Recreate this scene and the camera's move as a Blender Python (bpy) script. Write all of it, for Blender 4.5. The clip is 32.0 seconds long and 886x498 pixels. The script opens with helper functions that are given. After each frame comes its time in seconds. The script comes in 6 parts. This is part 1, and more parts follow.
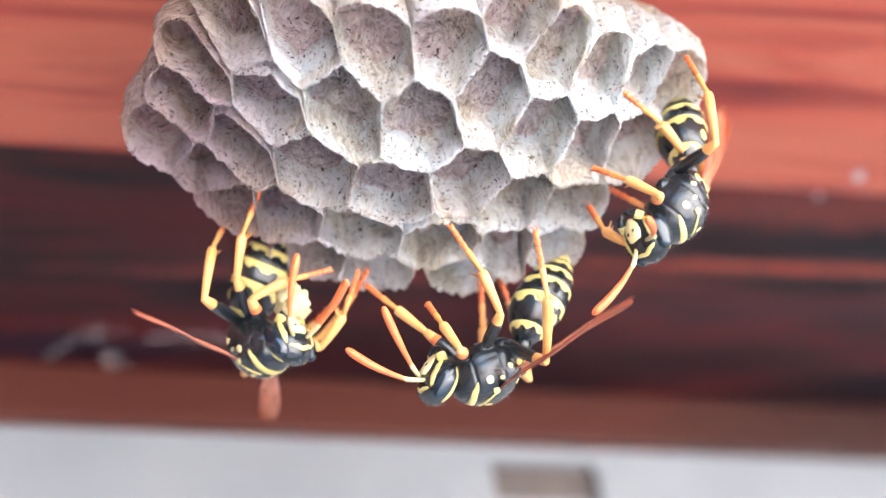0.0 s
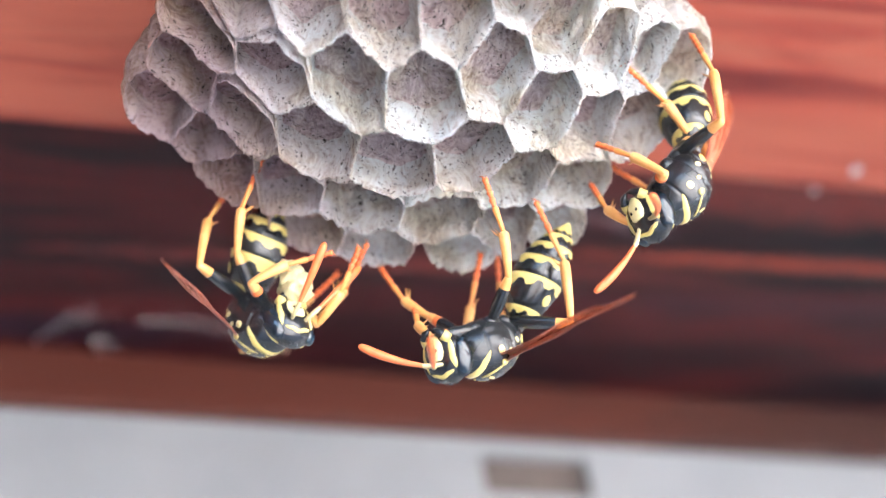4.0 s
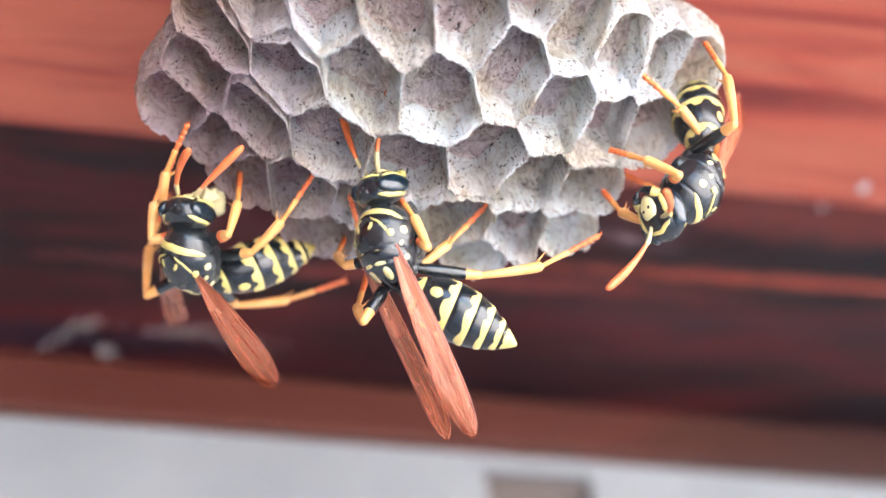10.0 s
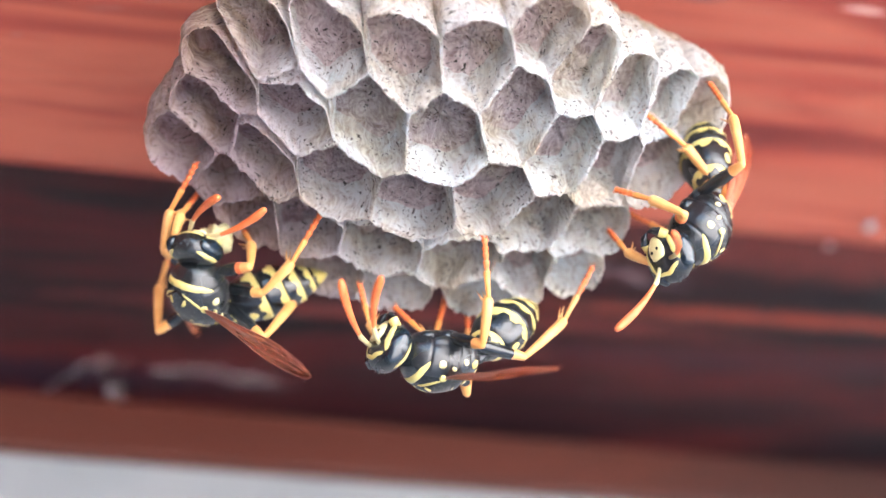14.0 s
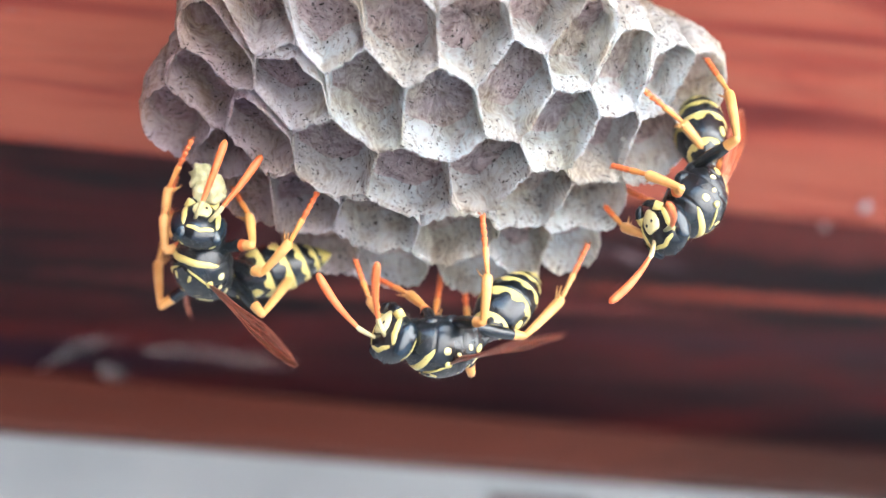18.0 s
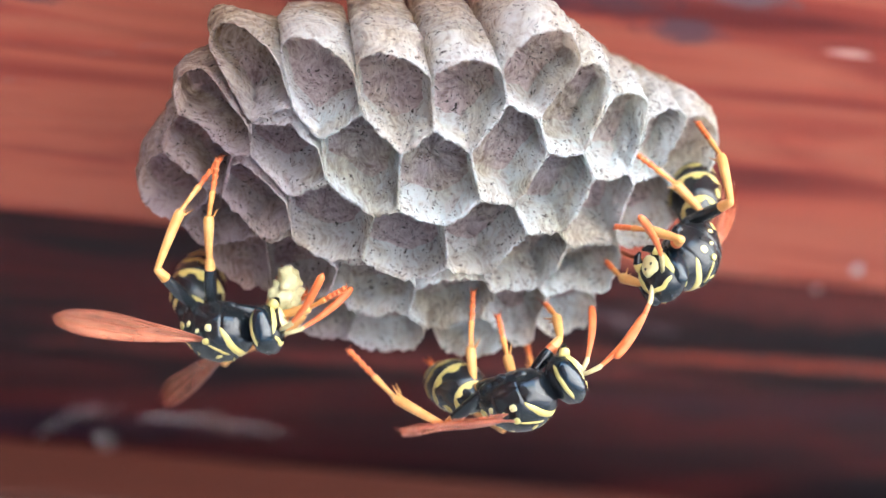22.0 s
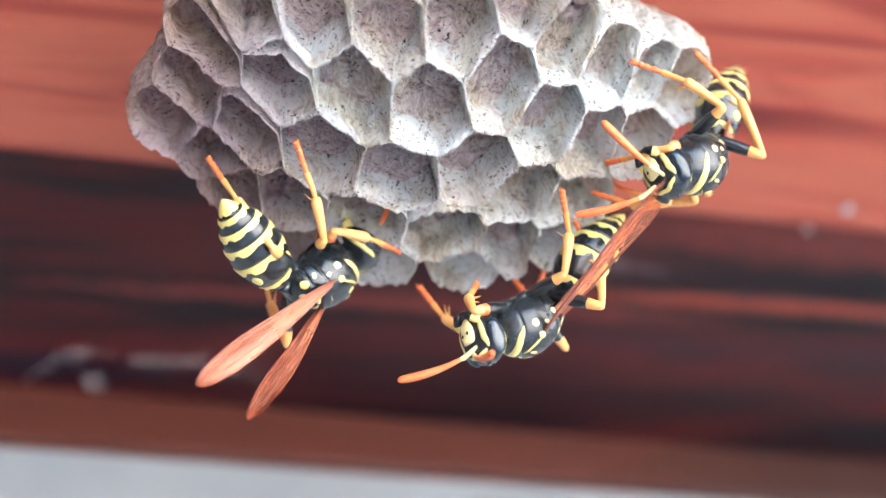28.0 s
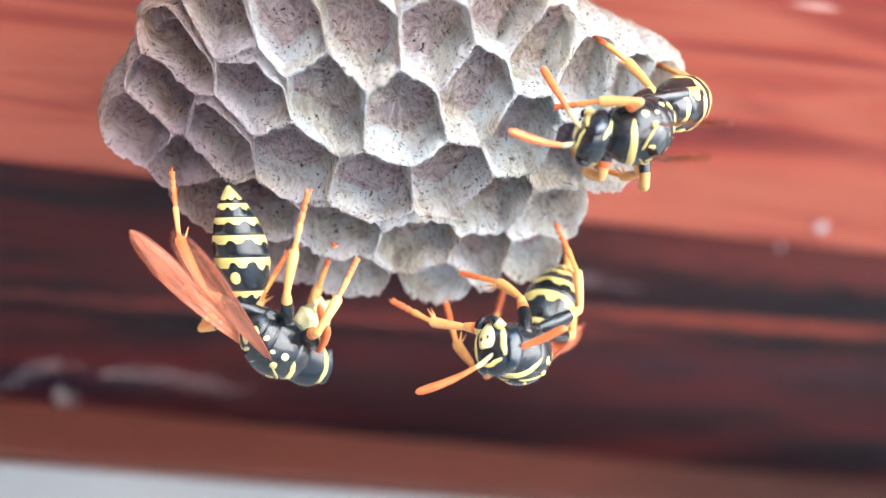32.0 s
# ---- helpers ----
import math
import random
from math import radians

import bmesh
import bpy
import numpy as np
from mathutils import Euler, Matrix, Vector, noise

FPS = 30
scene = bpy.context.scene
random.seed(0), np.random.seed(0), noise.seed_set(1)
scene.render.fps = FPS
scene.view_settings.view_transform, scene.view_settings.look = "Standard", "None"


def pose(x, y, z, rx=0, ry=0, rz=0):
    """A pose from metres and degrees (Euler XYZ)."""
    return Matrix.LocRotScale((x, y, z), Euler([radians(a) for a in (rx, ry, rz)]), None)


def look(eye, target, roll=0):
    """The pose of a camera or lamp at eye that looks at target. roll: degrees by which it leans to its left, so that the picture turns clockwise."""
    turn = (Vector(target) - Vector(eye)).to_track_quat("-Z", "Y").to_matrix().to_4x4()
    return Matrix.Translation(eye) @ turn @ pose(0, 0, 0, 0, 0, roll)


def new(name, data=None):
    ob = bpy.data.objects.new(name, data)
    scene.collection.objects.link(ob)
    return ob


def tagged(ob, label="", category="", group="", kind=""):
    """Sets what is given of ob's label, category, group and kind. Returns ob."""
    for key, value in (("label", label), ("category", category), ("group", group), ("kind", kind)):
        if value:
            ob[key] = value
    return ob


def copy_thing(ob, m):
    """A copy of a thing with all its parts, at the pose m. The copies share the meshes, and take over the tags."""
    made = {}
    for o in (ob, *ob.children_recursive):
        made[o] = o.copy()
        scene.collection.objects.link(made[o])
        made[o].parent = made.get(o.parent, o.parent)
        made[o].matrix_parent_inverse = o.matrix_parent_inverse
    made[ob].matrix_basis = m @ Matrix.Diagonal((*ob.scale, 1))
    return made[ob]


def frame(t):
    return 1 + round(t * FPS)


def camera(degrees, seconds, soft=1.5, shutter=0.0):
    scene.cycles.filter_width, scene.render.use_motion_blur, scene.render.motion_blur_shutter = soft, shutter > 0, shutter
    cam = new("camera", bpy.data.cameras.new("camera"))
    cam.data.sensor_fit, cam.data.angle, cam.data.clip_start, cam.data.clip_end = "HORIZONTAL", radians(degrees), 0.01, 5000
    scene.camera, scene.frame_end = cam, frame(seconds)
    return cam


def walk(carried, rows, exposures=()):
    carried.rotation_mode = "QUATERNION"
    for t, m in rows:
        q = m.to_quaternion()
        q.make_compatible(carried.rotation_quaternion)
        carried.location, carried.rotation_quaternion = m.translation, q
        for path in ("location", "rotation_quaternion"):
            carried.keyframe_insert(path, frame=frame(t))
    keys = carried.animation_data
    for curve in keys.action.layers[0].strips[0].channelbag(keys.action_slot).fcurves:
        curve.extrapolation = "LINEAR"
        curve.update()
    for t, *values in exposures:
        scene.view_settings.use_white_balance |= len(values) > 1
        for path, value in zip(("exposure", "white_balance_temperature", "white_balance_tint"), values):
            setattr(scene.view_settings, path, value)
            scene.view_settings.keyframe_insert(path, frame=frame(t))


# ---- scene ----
PATH = [
    (0, 0.00294, -0.00391, 2.09410, 127.846, 8.061, -13.001),
    (0.5, 0.00266, -0.00327, 2.09432, 128.294, 7.975, -13.219),
    (1, 0.00252, -0.00259, 2.09381, 128.383, 7.882, -13.535),
    (1.5, 0.00235, -0.00213, 2.09332, 128.469, 7.834, -13.730),
    (2, 0.00179, -0.00143, 2.09324, 128.350, 7.592, -13.855),
    (2.5, 0.00211, -0.00151, 2.09319, 128.253, 7.710, -13.869),
    (3, 0.00185, -0.00176, 2.09348, 128.294, 7.975, -13.897),
    (3.5, 0.00192, -0.00123, 2.09288, 128.271, 7.733, -14.152),
    (5.5, 0.00137, -0.00003, 2.09190, 128.713, 7.662, -14.221),
    (6, 0.00172, 0.00027, 2.09169, 128.740, 7.514, -14.236),
    (6.5, 0.00148, 0.00009, 2.09199, 128.571, 7.640, -14.318),
    (7, 0.00148, 0.00064, 2.09152, 128.731, 7.508, -14.392),
    (7.5, 0.00106, 0.00083, 2.09135, 128.905, 7.605, -14.448),
    (8, 0.00150, 0.00026, 2.09146, 128.705, 7.466, -14.590),
    (8.5, 0.00175, 0.00031, 2.09108, 128.939, 7.625, -14.578),
    (9, 0.00146, 0.00085, 2.09101, 128.942, 7.530, -14.664),
    (9.5, 0.00141, 0.00080, 2.09085, 129.275, 7.316, -14.641),
    (10, 0.00087, 0.00100, 2.09104, 129.378, 7.268, -14.714),
    (10.5, 0.00114, 0.00063, 2.09100, 129.249, 7.021, -14.715),
    (11, 0.00063, 0.00086, 2.09106, 129.453, 7.051, -14.630),
    (11.5, 0.00104, 0.00111, 2.09038, 129.698, 6.863, -14.613),
    (12, 0.00087, 0.00125, 2.09031, 129.781, 6.753, -14.464),
    (12.5, 0.00082, 0.00098, 2.09057, 130.070, 6.474, -14.525),
    (13, 0.00116, 0.00108, 2.09002, 130.343, 6.369, -14.667),
    (13.5, 0.00108, 0.00055, 2.09079, 130.500, 6.815, -14.537),
    (14, 0.00099, 0.00041, 2.09074, 130.717, 7.092, -14.383),
    (14.5, 0.00106, 0.00071, 2.09054, 130.708, 6.918, -14.455),
    (16.5, 0.00074, 0.00088, 2.09122, 130.481, 7.315, -14.518),
    (17, 0.00081, 0.00110, 2.09068, 130.574, 7.187, -14.586),
    (17.5, 0.00117, 0.00149, 2.09003, 130.536, 7.027, -14.655),
    (18, 0.00089, 0.00126, 2.09014, 130.319, 7.173, -14.632),
    (18.5, 0.00014, 0.00144, 2.09069, 130.378, 7.034, -14.668),
    (19, -0.00055, 0.00030, 2.09149, 130.544, 7.329, -14.574),
    (19.5, -0.00039, 0.00001, 2.09176, 131.635, 7.572, -14.069),
    (20, -0.00058, -0.00111, 2.09191, 133.717, 7.773, -13.946),
    (20.5, -0.00000, -0.00000, 2.09000, 135.505, 7.579, -13.912),
    (21, -0.00006, 0.00042, 2.09014, 134.321, 7.653, -14.246),
    (21.5, 0.00001, 0.00070, 2.08966, 133.224, 7.785, -14.365),
    (22, 0.00032, 0.00118, 2.08935, 132.755, 7.718, -14.614),
    (22.5, 0.00058, 0.00184, 2.08886, 132.567, 7.740, -14.726),
    (23, 0.00063, 0.00172, 2.08892, 132.394, 7.822, -14.741),
    (23.5, 0.00067, 0.00226, 2.08862, 132.210, 7.855, -14.924),
    (24, 0.00068, 0.00255, 2.08816, 132.030, 7.836, -14.926),
    (24.5, 0.00090, 0.00243, 2.08795, 131.961, 7.920, -14.871),
    (25, 0.00117, 0.00283, 2.08776, 131.654, 7.915, -14.942),
    (25.5, 0.00110, 0.00314, 2.08750, 131.501, 7.899, -14.999),
    (26, 0.00098, 0.00286, 2.08796, 131.509, 7.736, -15.007),
    (26.5, 0.00090, 0.00301, 2.08780, 131.516, 7.953, -14.937),
    (28.5, 0.00006, 0.00318, 2.08832, 131.349, 8.198, -14.894),
    (29, 0.00045, 0.00318, 2.08791, 131.423, 8.262, -14.907),
    (29.5, 0.00060, 0.00319, 2.08786, 131.426, 8.158, -15.058),
    (30, 0.00058, 0.00316, 2.08804, 131.547, 8.199, -15.038),
    (30.5, 0.00059, 0.00333, 2.08749, 131.670, 8.081, -15.273),
    (31, 0.00014, 0.00314, 2.08798, 131.701, 8.209, -15.374),
    (31.5, 0.00049, 0.00341, 2.08818, 131.892, 8.287, -15.590),
    (32, 0.00041, 0.00414, 2.08791, 132.046, 8.436, -15.873),
]
# the exposure follows the picture a little, as a telephone does
AUTO_EXPOSURE = [(0, 0.34), (1, 0.1), (3, 0.17), (6, 0.22), (9, 0.26), (14, 0.26), (17, 0.1), (18.5, 0.06), (20, 0.02), (21, 0), (22, -0.06), (23, 0.06), (26, 0.23), (29, 0.22), (30, 0.36), (32, 0.36)]
cam = camera(30, 32.0)
cam.data.dof.use_dof = True
cam.data.dof.focus_distance = 0.119
cam.data.dof.aperture_fstop = 17
walk(cam, [(t, pose(*p)) for t, *p in PATH], exposures=[(t, 3.44 + e, 6600 if t < 15 else 6380, 14 if t < 15 else 9) for t, e in AUTO_EXPOSURE])

# ---- light: the sun stands behind the house and lights the added pale wall opposite; the eave itself is in open shade ----
world = bpy.data.worlds.new("sky")
scene.world = world
world.use_nodes = True
wn = world.node_tree
sky = wn.nodes.new("ShaderNodeTexSky")
sky.sky_type, sky.sun_disc = "NISHITA", False
SUN_UP, SUN_TURN = radians(53), radians(-22)
sky.sun_elevation, sky.sun_rotation = SUN_UP, SUN_TURN
wn.links.new(sky.outputs[0], wn.nodes["Background"].inputs[0])
wn.nodes["Background"].inputs[1].default_value = 0.15
sun = new("sun", bpy.data.lights.new("sun", "SUN"))
sun.data.energy, sun.data.angle, sun.data.color = 4.5, radians(0.6), (1.0, 0.95, 0.88)
sun_way = Vector((math.sin(SUN_TURN) * math.cos(SUN_UP), math.cos(SUN_TURN) * math.cos(SUN_UP), math.sin(SUN_UP)))
sun.matrix_world = look(sun_way * 10, (0, 0, 0))


# ---- materials ----
def material(name, rough=0.5, metal=0.0):
    m = bpy.data.materials.new(name)
    m.use_nodes = True
    b = m.node_tree.nodes["Principled BSDF"]
    b.inputs["Roughness"].default_value, b.inputs["Metallic"].default_value = rough, metal
    return m, m.node_tree, b


def node(tree, kind, **values):
    n = tree.nodes.new(kind)
    for key, value in values.items():
        n.inputs[key.replace("_", " ")].default_value = value
    return n


def coords(tree, scale=(1, 1, 1), kind="Object", turn=(0, 0, 0)):
    """Coordinates in the thing's own metres, scaled."""
    tc, mp = tree.nodes.new("ShaderNodeTexCoord"), tree.nodes.new("ShaderNodeMapping")
    mp.inputs["Scale"].default_value, mp.inputs["Rotation"].default_value = scale, turn
    tree.links.new(tc.outputs[kind], mp.inputs["Vector"])
    return mp.outputs[0]


def noise_tex(tree, vec, scale, detail=4, rough=0.6, warp=0.0):
    n = node(tree, "ShaderNodeTexNoise", Scale=scale, Detail=detail, Roughness=rough, Distortion=warp)
    tree.links.new(vec, n.inputs["Vector"])
    return n.outputs["Fac"]


def ramp(tree, fac, stops):
    r = tree.nodes.new("ShaderNodeValToRGB")
    els = r.color_ramp.elements
    while len(els) < len(stops):
        els.new(0.5)
    for e, (p, c) in zip(els, stops):
        e.position, e.color = p, (*c, 1) if len(c) == 3 else (c[0], c[0], c[0], 1)
    tree.links.new(fac, r.inputs[0])
    return r.outputs[0]


def mix(tree, fac, a, b, kind="MIX"):
    n = tree.nodes.new("ShaderNodeMix")
    n.data_type, n.blend_type = "RGBA", kind
    for sock, v in ((n.inputs[0], fac), (n.inputs[6], a), (n.inputs[7], b)):
        if isinstance(v, bpy.types.NodeSocket):
            tree.links.new(v, sock)
        elif isinstance(v, tuple):
            sock.default_value = (*v, 1)
        else:
            sock.default_value = v
    return n.outputs[2]


def bump(tree, b, fac, strength, distance):
    n = node(tree, "ShaderNodeBump", Strength=strength, Distance=distance)
    tree.links.new(fac, n.inputs["Height"])
    tree.links.new(n.outputs[0], b.inputs["Normal"])


def paper_material(name, tone, stained):
    """Chewed wood fibres laid in swirling strands; tone gives the ramp from the gaps to the strands."""
    m, t, b = material(name, 0.9)
    flat = coords(t)
    # strands follow swirls a few millimetres wide
    bend = node(t, "ShaderNodeTexNoise", Scale=330.0, Detail=2.0, Roughness=0.5)
    t.links.new(flat, bend.inputs["Vector"])
    less = t.nodes.new("ShaderNodeVectorMath")
    less.operation = "SUBTRACT"
    less.inputs[1].default_value = (0.5, 0.5, 0.5)
    t.links.new(bend.outputs["Color"], less.inputs[0])
    add = t.nodes.new("ShaderNodeVectorMath")
    add.operation = "MULTIPLY_ADD"
    add.inputs[1].default_value = (0.0030, 0.0030, 0.0030)
    t.links.new(less.outputs[0], add.inputs[0])
    t.links.new(flat, add.inputs[2])

    def strands(scale, turn, detail):
        mp = t.nodes.new("ShaderNodeMapping")
        mp.inputs["Scale"].default_value, mp.inputs["Rotation"].default_value = scale, turn
        t.links.new(add.outputs[0], mp.inputs["Vector"])
        return noise_tex(t, mp.outputs[0], 1.0, detail, 0.62)

    one = strands((650, 800, 3300), (0.15, -0.1, 0.0), 5)
    two = strands((3300, 2600, 520), (0.5, 0.9, 0.2), 5)
    three = strands((700, 3600, 900), (0.3, 0.2, 0.7), 4)
    fibre = mix(t, 0.5, mix(t, 1.0, one, two, "LIGHTEN"), mix(t, 0.5, two, three))
    patch = noise_tex(t, flat, 210, 4, 0.6)
    info = t.nodes.new("ShaderNodeObjectInfo")
    grey = ramp(t, fibre, tone)
    ochre = ramp(t, two, [(0.38, (0.44, 0.34, 0.22)), (0.62, (0.88, 0.82, 0.66))])
    col = mix(t, ramp(t, patch, [(0.44, (0.0,)), (0.66, (0.75,))]), grey, ochre)
    tint = mix(t, info.outputs["Random"], (0.97, 0.98, 1.0), (1.0, 0.95, 0.95))
    col = mix(t, 1.0, col, tint, "MULTIPLY")
    # one corner of the comb is tinted dull mauve for its shade, with an uneven edge
    blotched = t.nodes.new("ShaderNodeTexCoord")
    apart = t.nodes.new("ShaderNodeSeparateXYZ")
    t.links.new(blotched.outputs["Object"], apart.inputs[0])
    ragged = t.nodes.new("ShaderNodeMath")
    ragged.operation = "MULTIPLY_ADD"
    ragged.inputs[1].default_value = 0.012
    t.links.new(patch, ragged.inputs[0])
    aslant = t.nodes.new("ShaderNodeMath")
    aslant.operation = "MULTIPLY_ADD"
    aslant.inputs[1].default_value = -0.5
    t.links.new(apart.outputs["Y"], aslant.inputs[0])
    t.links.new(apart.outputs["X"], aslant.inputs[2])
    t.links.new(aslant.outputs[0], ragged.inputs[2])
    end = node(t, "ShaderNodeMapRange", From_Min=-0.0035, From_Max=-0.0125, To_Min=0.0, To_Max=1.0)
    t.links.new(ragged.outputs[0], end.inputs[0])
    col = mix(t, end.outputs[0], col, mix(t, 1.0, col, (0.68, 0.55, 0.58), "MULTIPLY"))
    # brown varnish-like saliva stain over the old back of the comb
    geo = t.nodes.new("ShaderNodeTexCoord")
    sep = t.nodes.new("ShaderNodeSeparateXYZ")
    t.links.new(geo.outputs["Object"], sep.inputs[0])
    mr = node(t, "ShaderNodeMapRange", From_Min=-0.0225, From_Max=-0.0140, To_Min=0.0, To_Max=1.0)
    t.links.new(sep.outputs["Z"], mr.inputs[0])
    mul = t.nodes.new("ShaderNodeMath")
    mul.operation = "MULTIPLY"
    t.links.new(mr.outputs[0], mul.inputs[0])
    t.links.new(ramp(t, mix(t, 0.5, patch, three), [(0.29, (0.0,)), (0.46, (stained,))]), mul.inputs[1])
    brown = ramp(t, one, [(0.38, (0.17, 0.085, 0.045)), (0.50, (0.38, 0.235, 0.125)), (0.62, (0.62, 0.49, 0.32))])
    col = mix(t, mul.outputs[0], col, brown)
    # dark flecks of charred or rotten wood
    fleck = mix(t, 1.0, ramp(t, strands((3300, 4600, 2900), (0.2, 0.6, 0.1), 3), [(0.606, (0.0,)), (0.63, (1.0,))]),
                ramp(t, noise_tex(t, flat, 380, 2), [(0.42, (0.0,)), (0.52, (1.0,))]), "MULTIPLY")
    col = mix(t, fleck, col, (0.07, 0.055, 0.05))
    t.links.new(col, b.inputs["Base Color"])
    crease = noise_tex(t, coords(t, (1500, 1300, 800), turn=(0.2, 0.4, 0.9)), 1.0, 5, 0.65, 1.6)
    bump(t, b, mix(t, 0.5, fibre, crease), 1.0, 0.0015)
    b.inputs["Specular IOR Level"].default_value = 0.2
    # thin paper lets some light through
    tr = t.nodes.new("ShaderNodeBsdfTranslucent")
    t.links.new(col, tr.inputs[0])
    ms = node(t, "ShaderNodeMixShader", Fac=0.5)
    t.links.new(b.outputs[0], ms.inputs[1])
    t.links.new(tr.outputs[0], ms.inputs[2])
    t.links.new(ms.outputs[0], t.nodes["Material Output"].inputs[0])
    return m


def timber_material(name, stops, coarse=9.0, seed=0.0, patches=()):
    m, t, b = material(name, 0.5)
    v = coords(t, (2.2, 22.0, 22.0), turn=(0, 0, 0.03))
    mp = v.node
    mp.inputs["Location"].default_value = (seed, seed * 1.7, 0)
    grain = noise_tex(t, v, coarse, 5, 0.55, 0.6)
    fine = noise_tex(t, coords(t, (18, 700, 700)), 1.0, 4, 0.6)
    col = ramp(t, grain, stops)
    col = mix(t, 0.22, col, ramp(t, fine, [(0.3, (0.05, 0.008, 0.006)), (0.7, (0.55, 0.14, 0.07))]), "OVERLAY")
    # grey weathered blotches, where the lacquer has gone
    blot = noise_tex(t, coords(t, (30, 70, 70)), 1.0, 5, 0.7, 0.5)
    blotched = ramp(t, blot, [(0.64, (0.0,)), (0.70, (0.75,))])
    col = mix(t, blotched, col, (0.16, 0.12, 0.13))
    # single patches, some with shade in their colour: centre, half length along the board, half width, colour
    edge = noise_tex(t, coords(t, (230, 900, 900)), 1.0, 6, 0.75, 0.4)
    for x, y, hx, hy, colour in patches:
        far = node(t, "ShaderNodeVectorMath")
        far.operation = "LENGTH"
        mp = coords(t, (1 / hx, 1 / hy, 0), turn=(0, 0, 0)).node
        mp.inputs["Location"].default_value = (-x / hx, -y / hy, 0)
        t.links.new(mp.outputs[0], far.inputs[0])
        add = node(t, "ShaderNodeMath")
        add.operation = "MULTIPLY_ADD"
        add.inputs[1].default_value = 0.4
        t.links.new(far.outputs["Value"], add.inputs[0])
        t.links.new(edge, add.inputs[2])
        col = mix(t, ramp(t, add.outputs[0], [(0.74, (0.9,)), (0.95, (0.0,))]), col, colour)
    t.links.new(col, b.inputs["Base Color"])
    bump(t, b, fine, 0.25, 0.0004)
    b.inputs["Specular IOR Level"].default_value = 0.2
    return m


def plain_material(name, a, c, scale, rough, relief=0.1, depth=0.0002, spec=0.5):
    m, t, b = material(name, rough)
    n = noise_tex(t, coords(t), scale, 5, 0.65)
    t.links.new(ramp(t, n, [(0.3, a), (0.7, c)]), b.inputs["Base Color"])
    big = noise_tex(t, coords(t), scale / 6, 3)
    t.links.new(ramp(t, big, [(0.3, (max(rough - 0.12, 0.03),)), (0.7, (min(rough + 0.12, 1),))]), b.inputs["Roughness"])
    bump(t, b, n, relief, depth)
    b.inputs["Specular IOR Level"].default_value = spec
    return m


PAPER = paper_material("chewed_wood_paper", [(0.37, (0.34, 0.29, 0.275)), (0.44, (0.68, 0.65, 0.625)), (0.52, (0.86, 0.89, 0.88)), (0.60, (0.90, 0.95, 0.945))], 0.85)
# the floors' mauve-brown holds part of the shade inside the cells
SHADED_FLOOR = paper_material("shaded_paper_of_the_cell_floors", [(0.40, (0.38, 0.275, 0.275)), (0.50, (0.66, 0.545, 0.54)), (0.59, (0.84, 0.76, 0.75))], 0.2)
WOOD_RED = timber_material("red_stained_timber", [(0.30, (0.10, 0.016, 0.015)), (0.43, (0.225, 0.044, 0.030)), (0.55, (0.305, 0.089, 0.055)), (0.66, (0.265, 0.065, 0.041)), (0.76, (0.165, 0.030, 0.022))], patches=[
    # second and third patch, round the stalk: dark stain plus the comb's shade
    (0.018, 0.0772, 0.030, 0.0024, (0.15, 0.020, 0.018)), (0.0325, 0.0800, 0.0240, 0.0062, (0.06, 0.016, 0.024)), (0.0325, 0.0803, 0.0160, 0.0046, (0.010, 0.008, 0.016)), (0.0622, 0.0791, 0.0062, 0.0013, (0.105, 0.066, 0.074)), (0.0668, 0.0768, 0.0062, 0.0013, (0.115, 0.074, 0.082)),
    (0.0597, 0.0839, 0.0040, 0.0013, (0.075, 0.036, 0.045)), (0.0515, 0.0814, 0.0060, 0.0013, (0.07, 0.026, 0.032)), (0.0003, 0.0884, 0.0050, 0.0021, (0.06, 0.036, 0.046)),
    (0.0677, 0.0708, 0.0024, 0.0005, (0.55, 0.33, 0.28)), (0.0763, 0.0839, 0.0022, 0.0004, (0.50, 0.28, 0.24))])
# the inner board's shade under the eave is put into these dark colours
WOOD_SHADED = timber_material("shade_darkened_timber", [(0.34, (0.0022, 0.0013, 0.003)), (0.46, (0.010, 0.0019, 0.0034)), (0.58, (0.042, 0.0046, 0.0052)), (0.70, (0.007, 0.0015, 0.004))], 7.0, 3.1, [
    # the near-black patch stands for the shadow gap above the bead
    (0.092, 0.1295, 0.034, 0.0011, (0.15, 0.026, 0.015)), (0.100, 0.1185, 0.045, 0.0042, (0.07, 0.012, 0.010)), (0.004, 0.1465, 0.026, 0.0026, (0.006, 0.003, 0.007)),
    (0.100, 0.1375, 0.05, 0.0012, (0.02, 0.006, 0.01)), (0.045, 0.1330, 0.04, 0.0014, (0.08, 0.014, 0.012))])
WOOD_BROWN = timber_material("brown_timber", [(0.3, (0.034, 0.0085, 0.006)), (0.6, (0.050, 0.013, 0.008)), (0.8, (0.038, 0.0098, 0.0062))], 5.0, 7.7, [(0.125, 0.1600, 0.055, 0.02, (0.020, 0.0066, 0.005))])
# white plastic set to dark grey: the eave's shade is in this colour
SHADED_WHITE = plain_material("shaded_white_plastic", (0.125, 0.135, 0.142), (0.150, 0.160, 0.167), 60, 0.45)
SIDE_BLOCKER = timber_material("dark_blocker_timber", [(0.3, (0.07, 0.035, 0.025)), (0.7, (0.14, 0.075, 0.05))], 0.6, 2.2)
BOUNCE_PALE = plain_material("pale_bounce_wall", (0.70, 0.70, 0.69), (0.78, 0.77, 0.76), 9, 0.9, 0.3, 0.003)
SLOT_SHADE = plain_material("dark_slot_shade", (0.035, 0.028, 0.025), (0.075, 0.058, 0.05), 120, 0.9)
